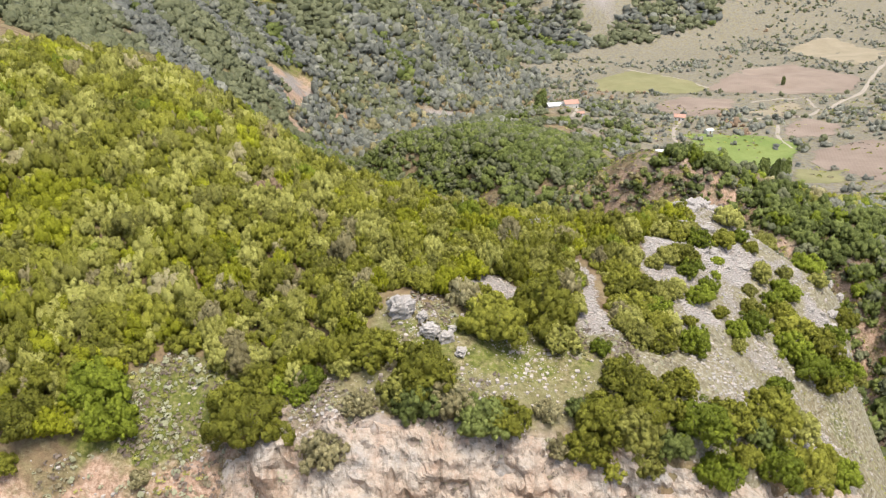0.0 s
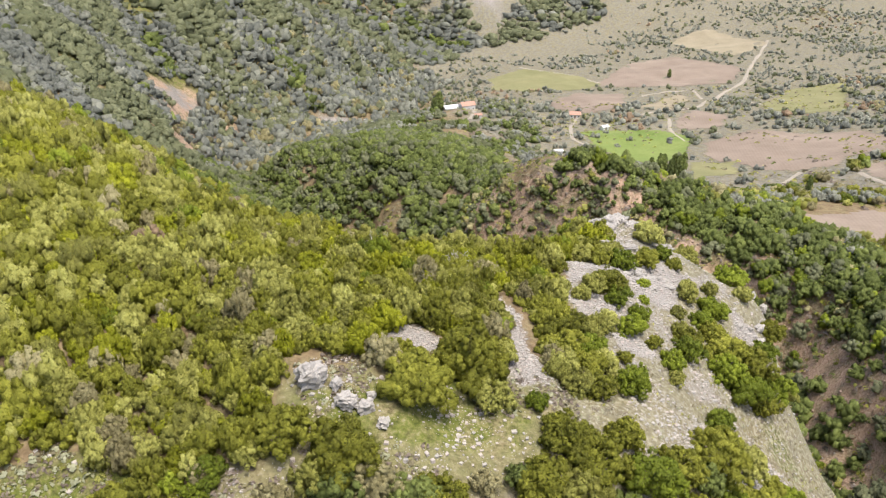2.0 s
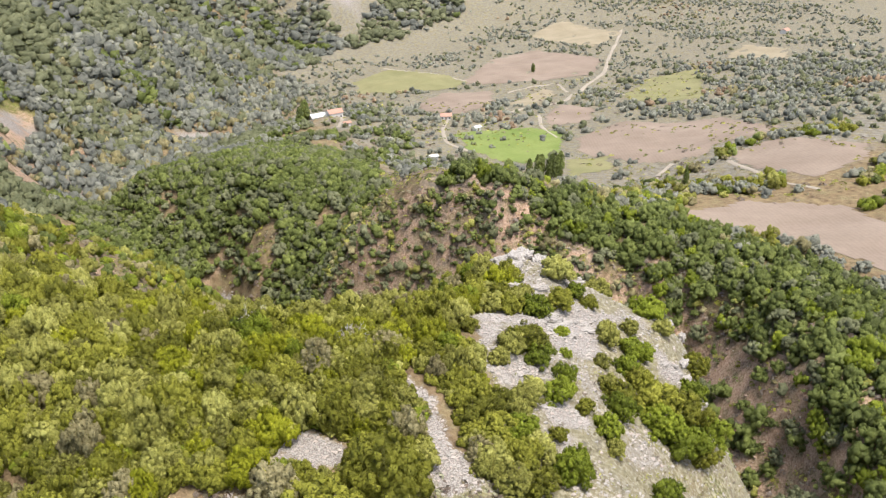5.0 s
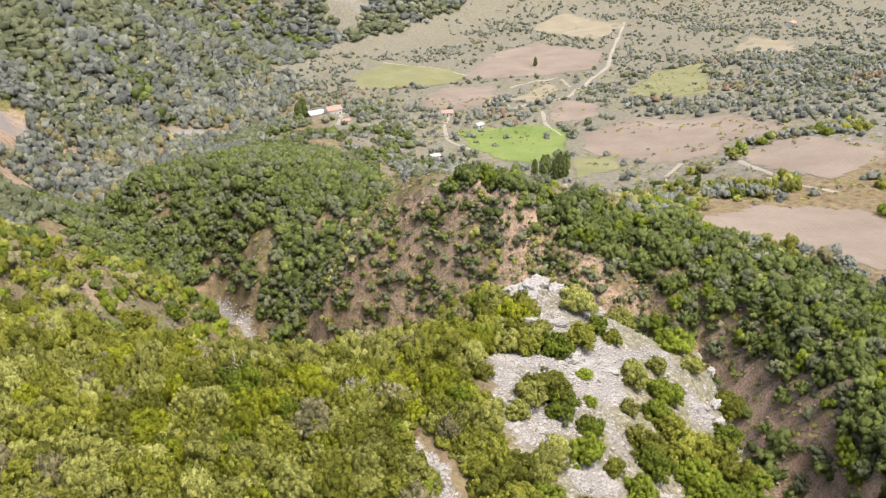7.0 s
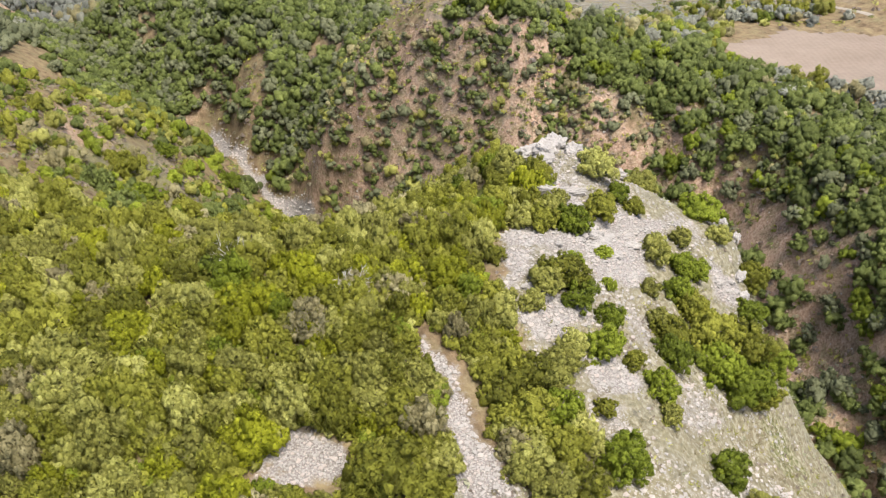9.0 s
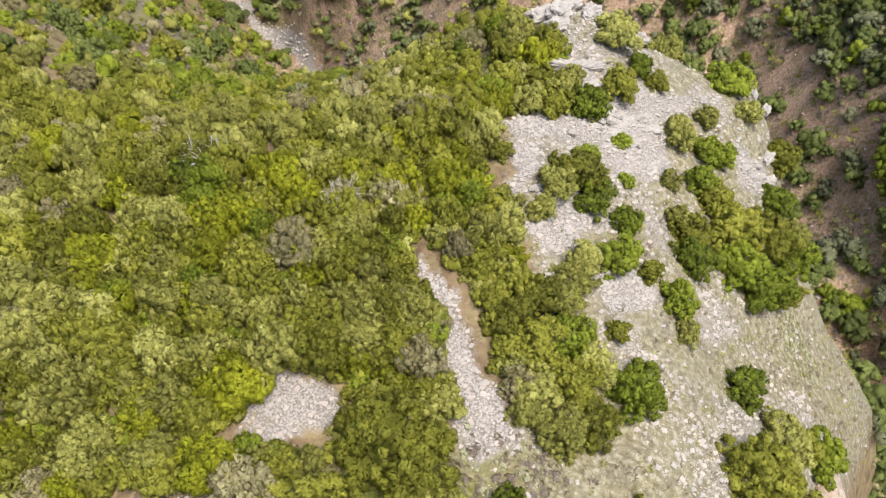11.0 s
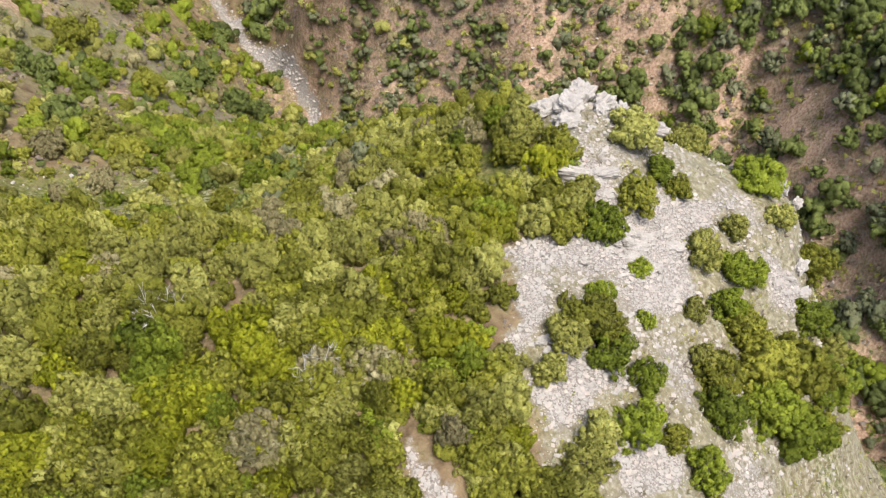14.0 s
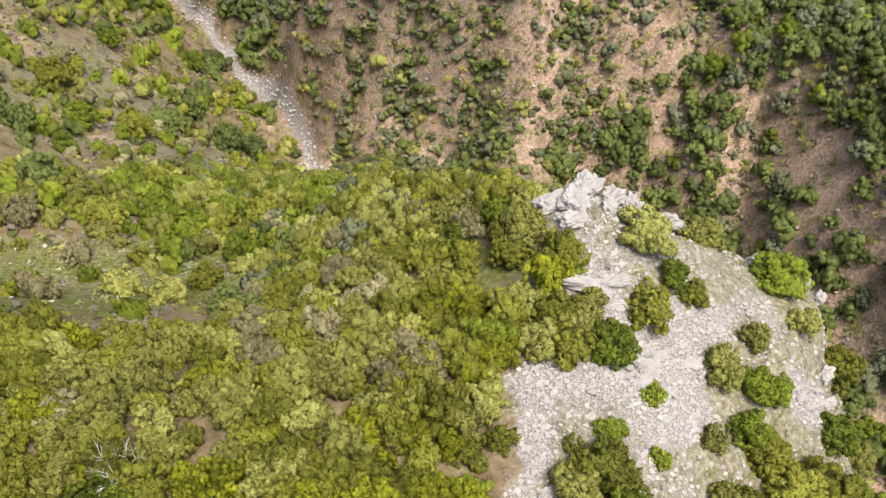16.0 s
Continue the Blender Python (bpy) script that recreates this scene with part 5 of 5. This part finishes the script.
# ---- farmhouse and huts ----
PLASTER = plain_material("white_plaster", (0.72, 0.7, 0.66), (0.82, 0.8, 0.77), 2.0, 0.85, 0.01)
ROOF_TILES = plain_material("clay_tiles", (0.36, 0.2, 0.15), (0.46, 0.28, 0.21), 1.5, 0.85, 0.03)
PANE = plain_material("window_dark", (0.04, 0.05, 0.06), (0.07, 0.08, 0.09), 1.0, 0.15, 0.001)
WOOD = plain_material("door_wood", (0.2, 0.13, 0.08), (0.28, 0.19, 0.12), 0.6, 0.7, 0.01)
TIN = plain_material("grey_tin", (0.5, 0.5, 0.5), (0.65, 0.65, 0.64), 1.5, 0.5, 0.01)


def box(w, d, h, x=0, y=0, z=0, bevel=0.04):
    bm = bmesh.new()
    bmesh.ops.create_cube(bm, size=1, matrix=Matrix.Translation((x, y, z + h / 2)) @ Matrix.Diagonal((w, d, h, 1)))
    if bevel:
        bmesh.ops.bevel(bm, geom=bm.edges[:], offset=bevel, segments=1, affect="EDGES")
    return bm


def gable(w, d, z, rise, over=0.45, thick=0.18):
    """A pitched roof slab with its eaves."""
    bm = bmesh.new()
    half, long = d / 2 + over, w / 2 + over
    for s in (-1, 1):
        lower, upper = z - over * rise / (d / 2), z + rise
        top = [bm.verts.new(p) for p in ((-long, s * half, lower), (long, s * half, lower), (long, 0, upper), (-long, 0, upper))]
        under = [bm.verts.new((v.co.x, v.co.y, v.co.z - thick)) for v in top]
        bm.faces.new(top if s < 0 else top[::-1])
        bm.faces.new(under[::-1] if s < 0 else under)
        for i in range(4):
            bm.faces.new((top[i], under[i], under[(i + 1) % 4], top[(i + 1) % 4]))
    bmesh.ops.recalc_face_normals(bm, faces=bm.faces[:])
    return bm


def house(name, x, y, turn, w, d, h, roof, label, windows=3, rise=1.5):
    ob = new(name)
    ob.matrix_world = pose(x, y, min(ground_at(x + a, y + b) for a in (-w / 2, w / 2) for b in (-d / 2, d / 2)), 0, 0, turn)
    bm = box(w, d, h + 0.5)
    for s in (-1, 1):
        tri = [bm.verts.new((s * (w / 2 - 0.01), b, c)) for b, c in ((-d / 2, h + 0.48), (d / 2, h + 0.48), (0, h + rise + 0.4))]
        bm.faces.new(tri)
    part("wall", bm, PLASTER, ob)
    part("roof", gable(w, d, h + 0.55, rise), roof, ob, "red clay tile roof" if roof is ROOF_TILES else "pale sheet roof")
    for k in range(windows):
        at = -w / 2 + w * (k + 0.5) / windows
        if k == windows // 2:
            part("door", box(0.95, 0.12, 2.05, at, -d / 2 - 0.02, 0.45, 0.02), WOOD, ob)
            continue
        frame_part = part("window", box(1.1, 0.1, 1.2, at, -d / 2 - 0.02, 1.4, 0.02), PLASTER, ob)
        part("pane", box(0.9, 0.04, 1.0, at, -d / 2 - 0.08, 1.5, 0), PANE, frame_part)
    return tagged(ob, label, "house")


house("farmhouse", 89, 538, 12, 9.5, 7, 4.2, ROOF_TILES, "white plastered farmhouse with a red tile roof", 3, 1.7)
house("barn", 78, 541, 12, 10, 8, 3.4, TIN, "white low barn beside the farmhouse", 3, 1.2)
house("hut", 168, 479, 20, 4.5, 3.5, 2.3, TIN, "small pale hut at the crop field's edge", 1, 0.7)
house("cottage", 160, 517, -15, 7, 5.5, 2.9, ROOF_TILES, "small cottage with a red roof by the track", 3, 1.3)
house("shed", 90, 502, 10, 4.5, 3.2, 2.2, ROOF_TILES, "little shed below the farmhouse", 1, 0.7)
house("hut", 121, 420, 5, 4.5, 3, 2.2, TIN, "small white hut among olive trees", 1, 0.6)
house("farmhouse", 600, 720, 30, 10, 7, 4.2, ROOF_TILES, "distant white farmhouse far down the valley", 3, 1.5)

# ---- limestone outcrops and boulders ----
def ledge_mesh(seed, splits=9, material=STONE, beds=0.035):
    """A bedded, cracked block of limestone about 1 in half-width."""
    v, q = ball(splits)
    out = []
    for p in v:
        p = Vector(p)
        square = p / max(abs(p.x), abs(p.y), abs(p.z))
        p = p.lerp(square, 0.35)
        off = Vector((seed * 3.1, seed * 1.7, seed * 0.9))
        crack = noise.voronoi(p * 1.5 + off)[0]
        bed = beds * math.copysign(1, math.sin(p.z * 9 + 2 * noise.noise(p * 1.3 + off)))
        k = 0.78 + 0.4 * min(crack[1] - crack[0], 0.5) + 0.3 * noise.noise(p * 1.7 + off) + 0.12 * noise.noise(p * 4.5 + off) + 0.05 * noise.noise(p * 10 + off)
        out.append((p.x * (k + bed), p.y * (k + bed), p.z * k))
    return mesh_of("boulder", out, q, [material])


LEDGES = [ledge_mesh(s) for s in range(1, 6)]


def boulder(x, y, w, d, h, turn, seed, label, group="", sink=0.35, tilt=0.0, meshes=LEDGES):
    """A block of w by d by h metres, partly sunk in the ground."""
    ob = new("boulder", meshes[seed % len(meshes)])
    ob.matrix_world = pose(x, y, ground_at(x, y) + h * (0.5 - sink), tilt, tilt * 0.6, turn) @ Matrix.Diagonal((w / 2, d / 2, h / 2, 1))
    return tagged(ob, label, "boulder", group)


TIP = [(49.4, 139.3, 3.8, 2.4, 3.4, 15), (45.6, 138.4, 4.2, 2.2, 2.4, 5), (47.2, 137.2, 3.0, 2.6, 2.2, 40), (51.6, 137.4, 2.8, 2.0, 2.8, -20), (54.0, 137.3, 2.4, 2.0, 2.6, 30),
       (57.6, 135.4, 4.4, 1.4, 2.8, -35), (60.6, 134.3, 2.8, 1.6, 2.2, -20), (46.4, 135.4, 3.2, 1.8, 1.6, 0), (50.4, 135.9, 2.2, 1.4, 1.6, 60)]
for k, (x, y, w, d, h, turn) in enumerate(TIP):
    boulder(x, y, w, 1.2 * d, h, turn, k, "pale bedded limestone outcrop at the spur's tip", "outcrops on the spur's tip", 0.3, 6)
SIDE = [(44.0, 128.6, 4.6, 1.6, 2.2, -30), (47.2, 128.0, 3.6, 1.3, 1.6, -10), (44.6, 121.6, 1.3, 1.2, 1.3, 20), (66.8, 130.4, 1.8, 1.4, 1.8, 0), (71.2, 127.0, 2.2, 1.6, 2.4, 60),
        (73.0, 125.5, 1.8, 1.4, 2.0, 30), (54.2, 127.0, 1.5, 1.0, 1.2, 10), (60.5, 123.4, 1.3, 1.0, 1.2, 10), (51.5, 119.5, 2.6, 1.2, 1.0, -20), (67.5, 117.0, 2.6, 1.6, 1.6, 30),
        (66.6, 114.4, 2.0, 1.3, 1.4, 0), (69.0, 112.5, 1.6, 1.3, 1.8, 15)]
for k, (x, y, w, d, h, turn) in enumerate(SIDE):
    boulder(x, y, w, d, h, turn, k + 2, "white weathered limestone block among scree", "blocks on the spur", 0.35, 9)
BROW_ROCKS = [(-5.2, 85.2, 3.7, 2.9, 3.9, 10), (-2.6, 84.6, 1.6, 1.2, 1.3, 50), (-1.6, 82.2, 2.6, 1.9, 2.2, -25), (0.4, 81.6, 2.2, 1.6, 1.9, 20), (2.2, 79.8, 1.7, 1.4, 1.2, 70), (1.2, 83.4, 1.2, 0.9, 0.8, 0)]
for k, (x, y, w, d, h, turn) in enumerate(BROW_ROCKS):
    boulder(x, y, w, d, h, turn, k + 1, "big grey-white limestone boulder on the grassy brow", "boulders on the brow", 0.25, 7)

rng = np.random.default_rng(57)
for k in range(44):
    area = np.array(WHITE_AREAS[(0, 0, 0, 1, 0, 2, 3, 0, 0, 1)[k % 10]], float)
    x, y = rng.dirichlet(np.ones(len(area)) * 0.7) @ area
    w = rng.uniform(0.8, 2.0)
    boulder(x, y, w, w * rng.uniform(0.4, 0.75), rng.uniform(0.5, 1.0), rng.uniform(-50, 10), k, "low white limestone ledge rising from the scree", "ledges in the scree", 0.4, 6)

# ---- loose scree ----
def stone_shape(seed):
    rng = np.random.default_rng(seed)
    v = CUBE * math.sqrt(3) * 0.5 * rng.uniform(0.6, 1.3, CUBE.shape)
    return v * (1, rng.uniform(0.6, 1), rng.uniform(0.4, 0.75)), CUBE_QUADS, None, None


PEBBLES = [stone_shape(s) for s in range(8)]
GREY_STONE = plain_material("grey_stone", (0.3, 0.27, 0.24), (0.46, 0.42, 0.38), 1.2, 0.9, 0.05, 0.2)
PINK_STONE = plain_material("pink_stone", (0.3, 0.255, 0.225), (0.44, 0.395, 0.36), 1.2, 0.9, 0.05, 0.2)


def scatter_stones(name, x0, x1, y0, y1, step, seed, chance, small, large, label, mats=(STONE, STONE, STONE, STONE, PINK_STONE, GREY_STONE)):
    x, y, rng = jittered(x0, x1, y0, y1, step, seed)
    keep = rng.random(x.size) < chance(x, y)
    x, y = x[keep], y[keep]
    z = sheet_height(x, y)
    size = small + (large - small) * rng.random(x.size) ** 5
    spots = [(a, b, c, s, s, rng.uniform(0, 6.28), rng.integers(0, len(mats)), rng.integers(0, 8)) for a, b, c, s in zip(x, y, z, size)]
    return gather(name, PEBBLES, spots, list(mats), label, "stones", False)


scatter_stones("scree", 20, 76, 72, 143, 0.23, 83, lambda x, y: np.clip(plan(x, y)["rock"] * 1.15 - 0.25 - 0.35 * np.clip(fractal(x, y, 4, 77, 3), -0.3, 1), 0, 0.9) + np.clip(0.12 + 0.22 * fractal(x, y, 6, 78, 3), 0.02, 0.4) * within(ROCKY, x, y, 2) * np.clip((66 - x + 0.6 * (y - 95)) / 16, 0.15, 1), 0.1, 0.48,
               "loose white limestone scree on the spur")
scatter_stones("scree", 0, 27, 84, 107, 0.28, 84, lambda x, y: np.clip(plan(x, y)["rock"] * 1.2 - 0.35, 0, 0.9), 0.12, 0.42, "white stones on the worn path through the thicket",
               (STONE, PINK_STONE, STONE, PINK_STONE))
scatter_stones("loose_stones", -60, 30, 70, 90, 0.4, 85, lambda x, y: 0.75 * within(FRONT_CLEAR, x, y, 1) * np.clip(1.5 * fractal(x, y, 6, 2, 2) + 0.1, 0.06, 1), 0.1, 0.55, "scattered grey stones on the grassy brow", (GREY_STONE, PINK_STONE, STONE))
scatter_stones("terrace_stones", -34, 24, 150, 180, 0.9, 88, lambda x, y: 0.25 * np.clip(blob(-6, 163, 32, 15, x, y) * 2, 0, 1) * np.clip(0.5 + fractal(x, y, 6, 12, 2), 0, 1), 0.15, 0.7, "white stones strewn over the grassy terrace",
               (STONE, GREY_STONE))
scatter_stones("stream_stones", -30, 42, 236, 345, 0.6, 86, lambda x, y: np.clip(1.3 - plan(x, y)["stream"] / 2.6, 0, 0.8), 0.2, 1.0, "grey cobbles and boulders in the stream bed",
               (STONE, GREY_STONE, GREY_STONE, PINK_STONE))
scatter_stones("slope_stones", 40, 150, 110, 300, 1.3, 87, lambda x, y: np.clip(plan(x, y)["soil"] * 0.9 - 0.25, 0, 0.6) + 0.03, 0.15, 0.9, "pinkish rubble on the gorge slopes", (REDROCK, GREY_STONE, REDROCK))


# ---- tufts, dry scrub, asphodels ----
def face_up(d):
    """Facings between outward and upward."""
    d = d + (0, 0, 0.6)
    return d / np.linalg.norm(d, axis=1)[:, None]


def tuft_shape(seed, blades=11, spread=1.0, lean=0.7):
    rng = np.random.default_rng(seed)
    a = rng.uniform(0, 6.28, blades)
    d = np.c_[np.cos(a) * lean, np.sin(a) * lean, rng.uniform(0.4, 1.0, blades)]
    d /= np.linalg.norm(d, axis=1)[:, None]
    side = np.c_[-np.sin(a), np.cos(a), np.zeros(blades)]
    root = np.c_[np.cos(a), np.sin(a), np.zeros(blades)] * rng.uniform(0, 0.45, blades)[:, None] * spread
    long, wide = rng.uniform(0.5, 1.0, blades)[:, None], rng.uniform(0.2, 0.34, blades)[:, None]
    leaf = np.stack([root - side * wide * 0.5, root + side * wide * 0.5, root + d * long + side * wide * 0.3, root + d * long - side * wide * 0.3], 1)
    return leaf.reshape(-1, 3), np.arange(blades * 4).reshape(-1, 4), None, None


def cushion_shape(seed, sprigs=13):
    rng = np.random.default_rng(seed)
    d = rng.normal(size=(sprigs, 3))
    d[:, 2] = np.abs(d[:, 2]) + 0.15
    d /= np.linalg.norm(d, axis=1)[:, None]
    p = d * (0.8, 0.8, 0.65)
    t = np.cross(d, rng.normal(size=d.shape))
    t /= np.linalg.norm(t, axis=1)[:, None]
    b, s = np.cross(d, t), rng.uniform(0.3, 0.55, sprigs)[:, None]
    leaf = np.stack([p - t * s, p - b * s * 0.7 + d * 0.15, p + t * s, p + b * s * 0.7 + d * 0.15], 1)
    return leaf.reshape(-1, 3), np.arange(sprigs * 4).reshape(-1, 4), None, np.repeat(face_up(d), 4, 0)


CUSHIONS = [cushion_shape(s) for s in range(6)]
TUFTS = [tuft_shape(s) for s in range(6)]
DRY = leaf_material("dry_grass", (0.156, 0.133, 0.078), (0.242, 0.211, 0.133), (0.335, 0.296, 0.211))
TWIGS = leaf_material("bare_twigs", (0.119, 0.093, 0.072), (0.196, 0.157, 0.128), (0.281, 0.238, 0.204))
PALE_LEAF = leaf_material("pale_leaves", (0.248, 0.260, 0.149), (0.347, 0.353, 0.229), (0.422, 0.422, 0.310))
TUFT_LEAVES = [DRY, TWIGS, PALE_LEAF, LEAVES[3], LEAVES[1], LEAVES[0], LEAVES[5]]


def scatter_tufts(name, x0, x1, y0, y1, step, seed, chance, small, large, draw, label, shapes=TUFTS):
    x, y, rng = jittered(x0, x1, y0, y1, step, seed)
    keep = rng.random(x.size) < chance(x, y)
    x, y = x[keep], y[keep]
    z = sheet_height(x, y)
    size = rng.uniform(small, large, x.size)
    spots = [(a, b, c - 0.05, s, s * rng.uniform(0.6, 1.0), rng.uniform(0, 6.28), draw[rng.integers(0, len(draw))], rng.integers(0, len(shapes))) for a, b, c, s in zip(x, y, z, size)]
    return gather(name, shapes, spots, TUFT_LEAVES, label, "scrub")


scatter_tufts("spur_tufts", 24, 76, 72, 142, 0.75, 91, lambda x, y: within(ROCKY, x, y, 1) * np.clip(0.75 - plan(x, y)["rock"], 0.02, 0.6) * np.clip(0.6 + value_noise(x, y, 5, 3), 0, 1), 0.2, 0.55,
              [0, 0, 3, 2, 0, 1, 3], "dry pale grass tufts between the rocks")
scatter_tufts("brow_tufts", -60, 30, 64, 91, 0.6, 92, lambda x, y: 0.75 * within(FRONT_CLEAR, x, y, 1) * np.clip(0.35 + value_noise(x, y, 5, 4), 0, 1), 0.25, 0.6, [0, 1, 2, 1, 1, 0],
              "low grey twiggy scrub and grass tufts on the brow", CUSHIONS)
scatter_tufts("asphodels", -46, -18, 66, 88, 1.1, 93, lambda x, y: np.clip(0.5 + 0.5 * fractal(x, y, 4, 6, 2), 0.1, 1) * within(FRONT_CLEAR, x, y, 1), 0.4, 0.85, [2, 2, 2, 3],
              "pale star-shaped asphodel clumps in the green hollow", CUSHIONS)
scatter_tufts("slope_scrub", -60, 152, 100, 345, 1.5, 94,
              lambda x, y: np.where((x < 48) & (y < np.interp(x, [-60, -6, 10, 46], [192, 143, 139, 158])), 0, 0.7 * np.clip(0.75 + 0.6 * fractal(x, y, 9, 7, 2), 0.1, 1)) * (within(ROCKY, x, y, 1) < 0.3)
              * (plan(x, y)["stream"] > 3) * ~((x < 74) & (y < 140)) * (np.hypot((x + 6) / 26, (y - 161) / 11) > 1), 0.45, 1.35, [1, 3, 0, 3, 6, 1, 5, 6], "low brown and grey-green scrub on the gorge slopes", CUSHIONS)
scatter_tufts("terrace_tufts", -36, 26, 148, 180, 0.9, 96, lambda x, y: 0.5 * np.clip(blob(-6, 163, 34, 16, x, y) * 2, 0, 1) * np.clip(0.5 + value_noise(x, y, 6, 8), 0, 1), 0.25, 0.7, [0, 3, 2, 1, 3],
              "pale grass and low scrub tufts on the terrace", CUSHIONS)
scatter_tufts("plain_scrub", 70, 420, 250, 640, 4.2, 95, lambda x, y: 0.5 * np.clip(0.5 + fractal(x, y, 40, 9, 2), 0, 1), 0.7, 1.8, [3, 1, 0, 3, 6, 5], "dull scrub and weeds along field edges", CUSHIONS)


# ---- a dead, leafless shrub in the thicket ----
DEAD_WOOD = plain_material("dead_wood", (0.4, 0.38, 0.36), (0.56, 0.54, 0.52), 0.5, 0.8, 0.01)


def dead_shrub(x, y, tall, seed, label):
    rng = np.random.default_rng(seed)
    verts, quads = [], []

    def stick(a, way, long, r, depth):
        b = a + way * long
        u = np.cross(way, (0.2, 0.5, 0.84))
        u /= np.linalg.norm(u)
        v = np.cross(way, u)
        k = len(verts)
        for c, rr in ((a, r), (b, r * 0.6)):
            for q in range(4):
                verts.append(c + rr * (u * math.cos(q * math.pi / 2) + v * math.sin(q * math.pi / 2)))
        for q in range(4):
            quads.append((k + q, k + (q + 1) % 4, k + 4 + (q + 1) % 4, k + 4 + q))
        if depth:
            for _ in range(3):
                w = way + rng.normal(0, 0.5, 3)
                stick(b, w / np.linalg.norm(w), long * rng.uniform(0.55, 0.85), r * 0.6, depth - 1)

    for k in range(4):
        w = np.array((rng.normal(0, 0.5), rng.normal(0, 0.5), 1.0))
        stick(np.zeros(3), w / np.linalg.norm(w), tall * 0.36, 0.07, 3)
    ob = new("dead_shrub", mesh_of("dead_shrub", np.array(verts), quads, [DEAD_WOOD], smooth=True))
    ob.matrix_world = pose(x, y, ground_at(x, y) - 0.1)
    return tagged(ob, label, "shrub")


dead_shrub(14.5, 112.0, 4.6, 3, "grey leafless dead shrub standing in the thicket")
dead_shrub(4.5, 121.0, 4.2, 5, "grey leafless dead shrub standing in the thicket")


# ---- the cliff under the brow ----
def cliff_sheet():
    """Broken, bedded rock face along the brow, from its rim down."""
    xs, ts = np.arange(-27, 62, 0.36), np.linspace(0, 1, 44)
    x, t = np.meshgrid(xs, ts)
    rim = np.interp(x, [-27, -12, 5, 20, 32, 45, 62], [71.5, 72.6, 72.4, 73.2, 72.2, 76.5, 87])
    foot = np.interp(x, [-27, -12, 10, 34, 62], [61, 59, 60, 61, 76])
    y = rim + (foot - rim) * t + 0.9 * fractal(x, t * 14, 4, 31, 3)
    z = sheet_height(x.ravel(), y.ravel()).reshape(x.shape)
    edge = np.clip(np.minimum(t * 7, (1 - t) * 6), 0, 1) * np.clip(np.minimum(x + 27, 62 - x) / 4, 0, 1)
    n1, n2 = fractal(x, z, 5, 35, 4, 0.6), fractal(x * 1.3, z * 0.5, 3, 37, 3)
    bed = z / 1.9 + 0.9 * fractal(x, y, 9, 36, 2) + 0.12 * x
    ledge = np.abs((bed % 1.0) - 0.5) * 2
    crack = np.clip(np.abs(value_noise(x * 1.2, z * 0.35, 2.2, 38)) * 4, 0, 1)
    push = edge * (0.75 + 1.3 * n1 + 0.7 * ledge + 0.5 * n2 - 0.6 * (1 - crack))
    v = np.c_[x.ravel(), (y - 0.85 * push).ravel(), (z + 0.4 * push - 0.5 * (1 - edge)).ravel()]
    i = np.arange(x.size).reshape(x.shape)
    q = np.stack([i[:-1, :-1], i[1:, :-1], i[1:, 1:], i[:-1, 1:]], -1).reshape(-1, 4)
    return mesh_of("cliff", v, q, [CLIFF_FACE_ROCK], smooth=False)


def cliff_material():
    m, n, l, p = nodes_of("weathered_cliff")
    big, mid, small, grit = noise_node(n, l, 7.0), noise_node(n, l, 2.2), noise_node(n, l, 0.7), noise_node(n, l, 0.2, 4.0)
    c = ramp_node(n, l, big, [(0.36, (0.4, 0.3, 0.225)), (0.5, (0.45, 0.385, 0.32)), (0.62, (0.36, 0.34, 0.315))])
    c = mix_node(n, l, math_node(n, l, "MULTIPLY", math_node(n, l, "SUBTRACT", mid, 0.5, True), 3.2, True), c, (0.42, 0.28, 0.2))
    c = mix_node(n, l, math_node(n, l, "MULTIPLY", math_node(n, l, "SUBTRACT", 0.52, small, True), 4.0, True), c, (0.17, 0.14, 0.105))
    c = mix_node(n, l, math_node(n, l, "MULTIPLY", math_node(n, l, "SUBTRACT", grit, 0.5, True), 2.2, True), c, (0.56, 0.52, 0.46))
    l.new(c, p.inputs["Base Color"])
    p.inputs["Roughness"].default_value = 0.95
    p.inputs["Specular IOR Level"].default_value = 0.2
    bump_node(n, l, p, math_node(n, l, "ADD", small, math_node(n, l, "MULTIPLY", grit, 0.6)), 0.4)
    return m


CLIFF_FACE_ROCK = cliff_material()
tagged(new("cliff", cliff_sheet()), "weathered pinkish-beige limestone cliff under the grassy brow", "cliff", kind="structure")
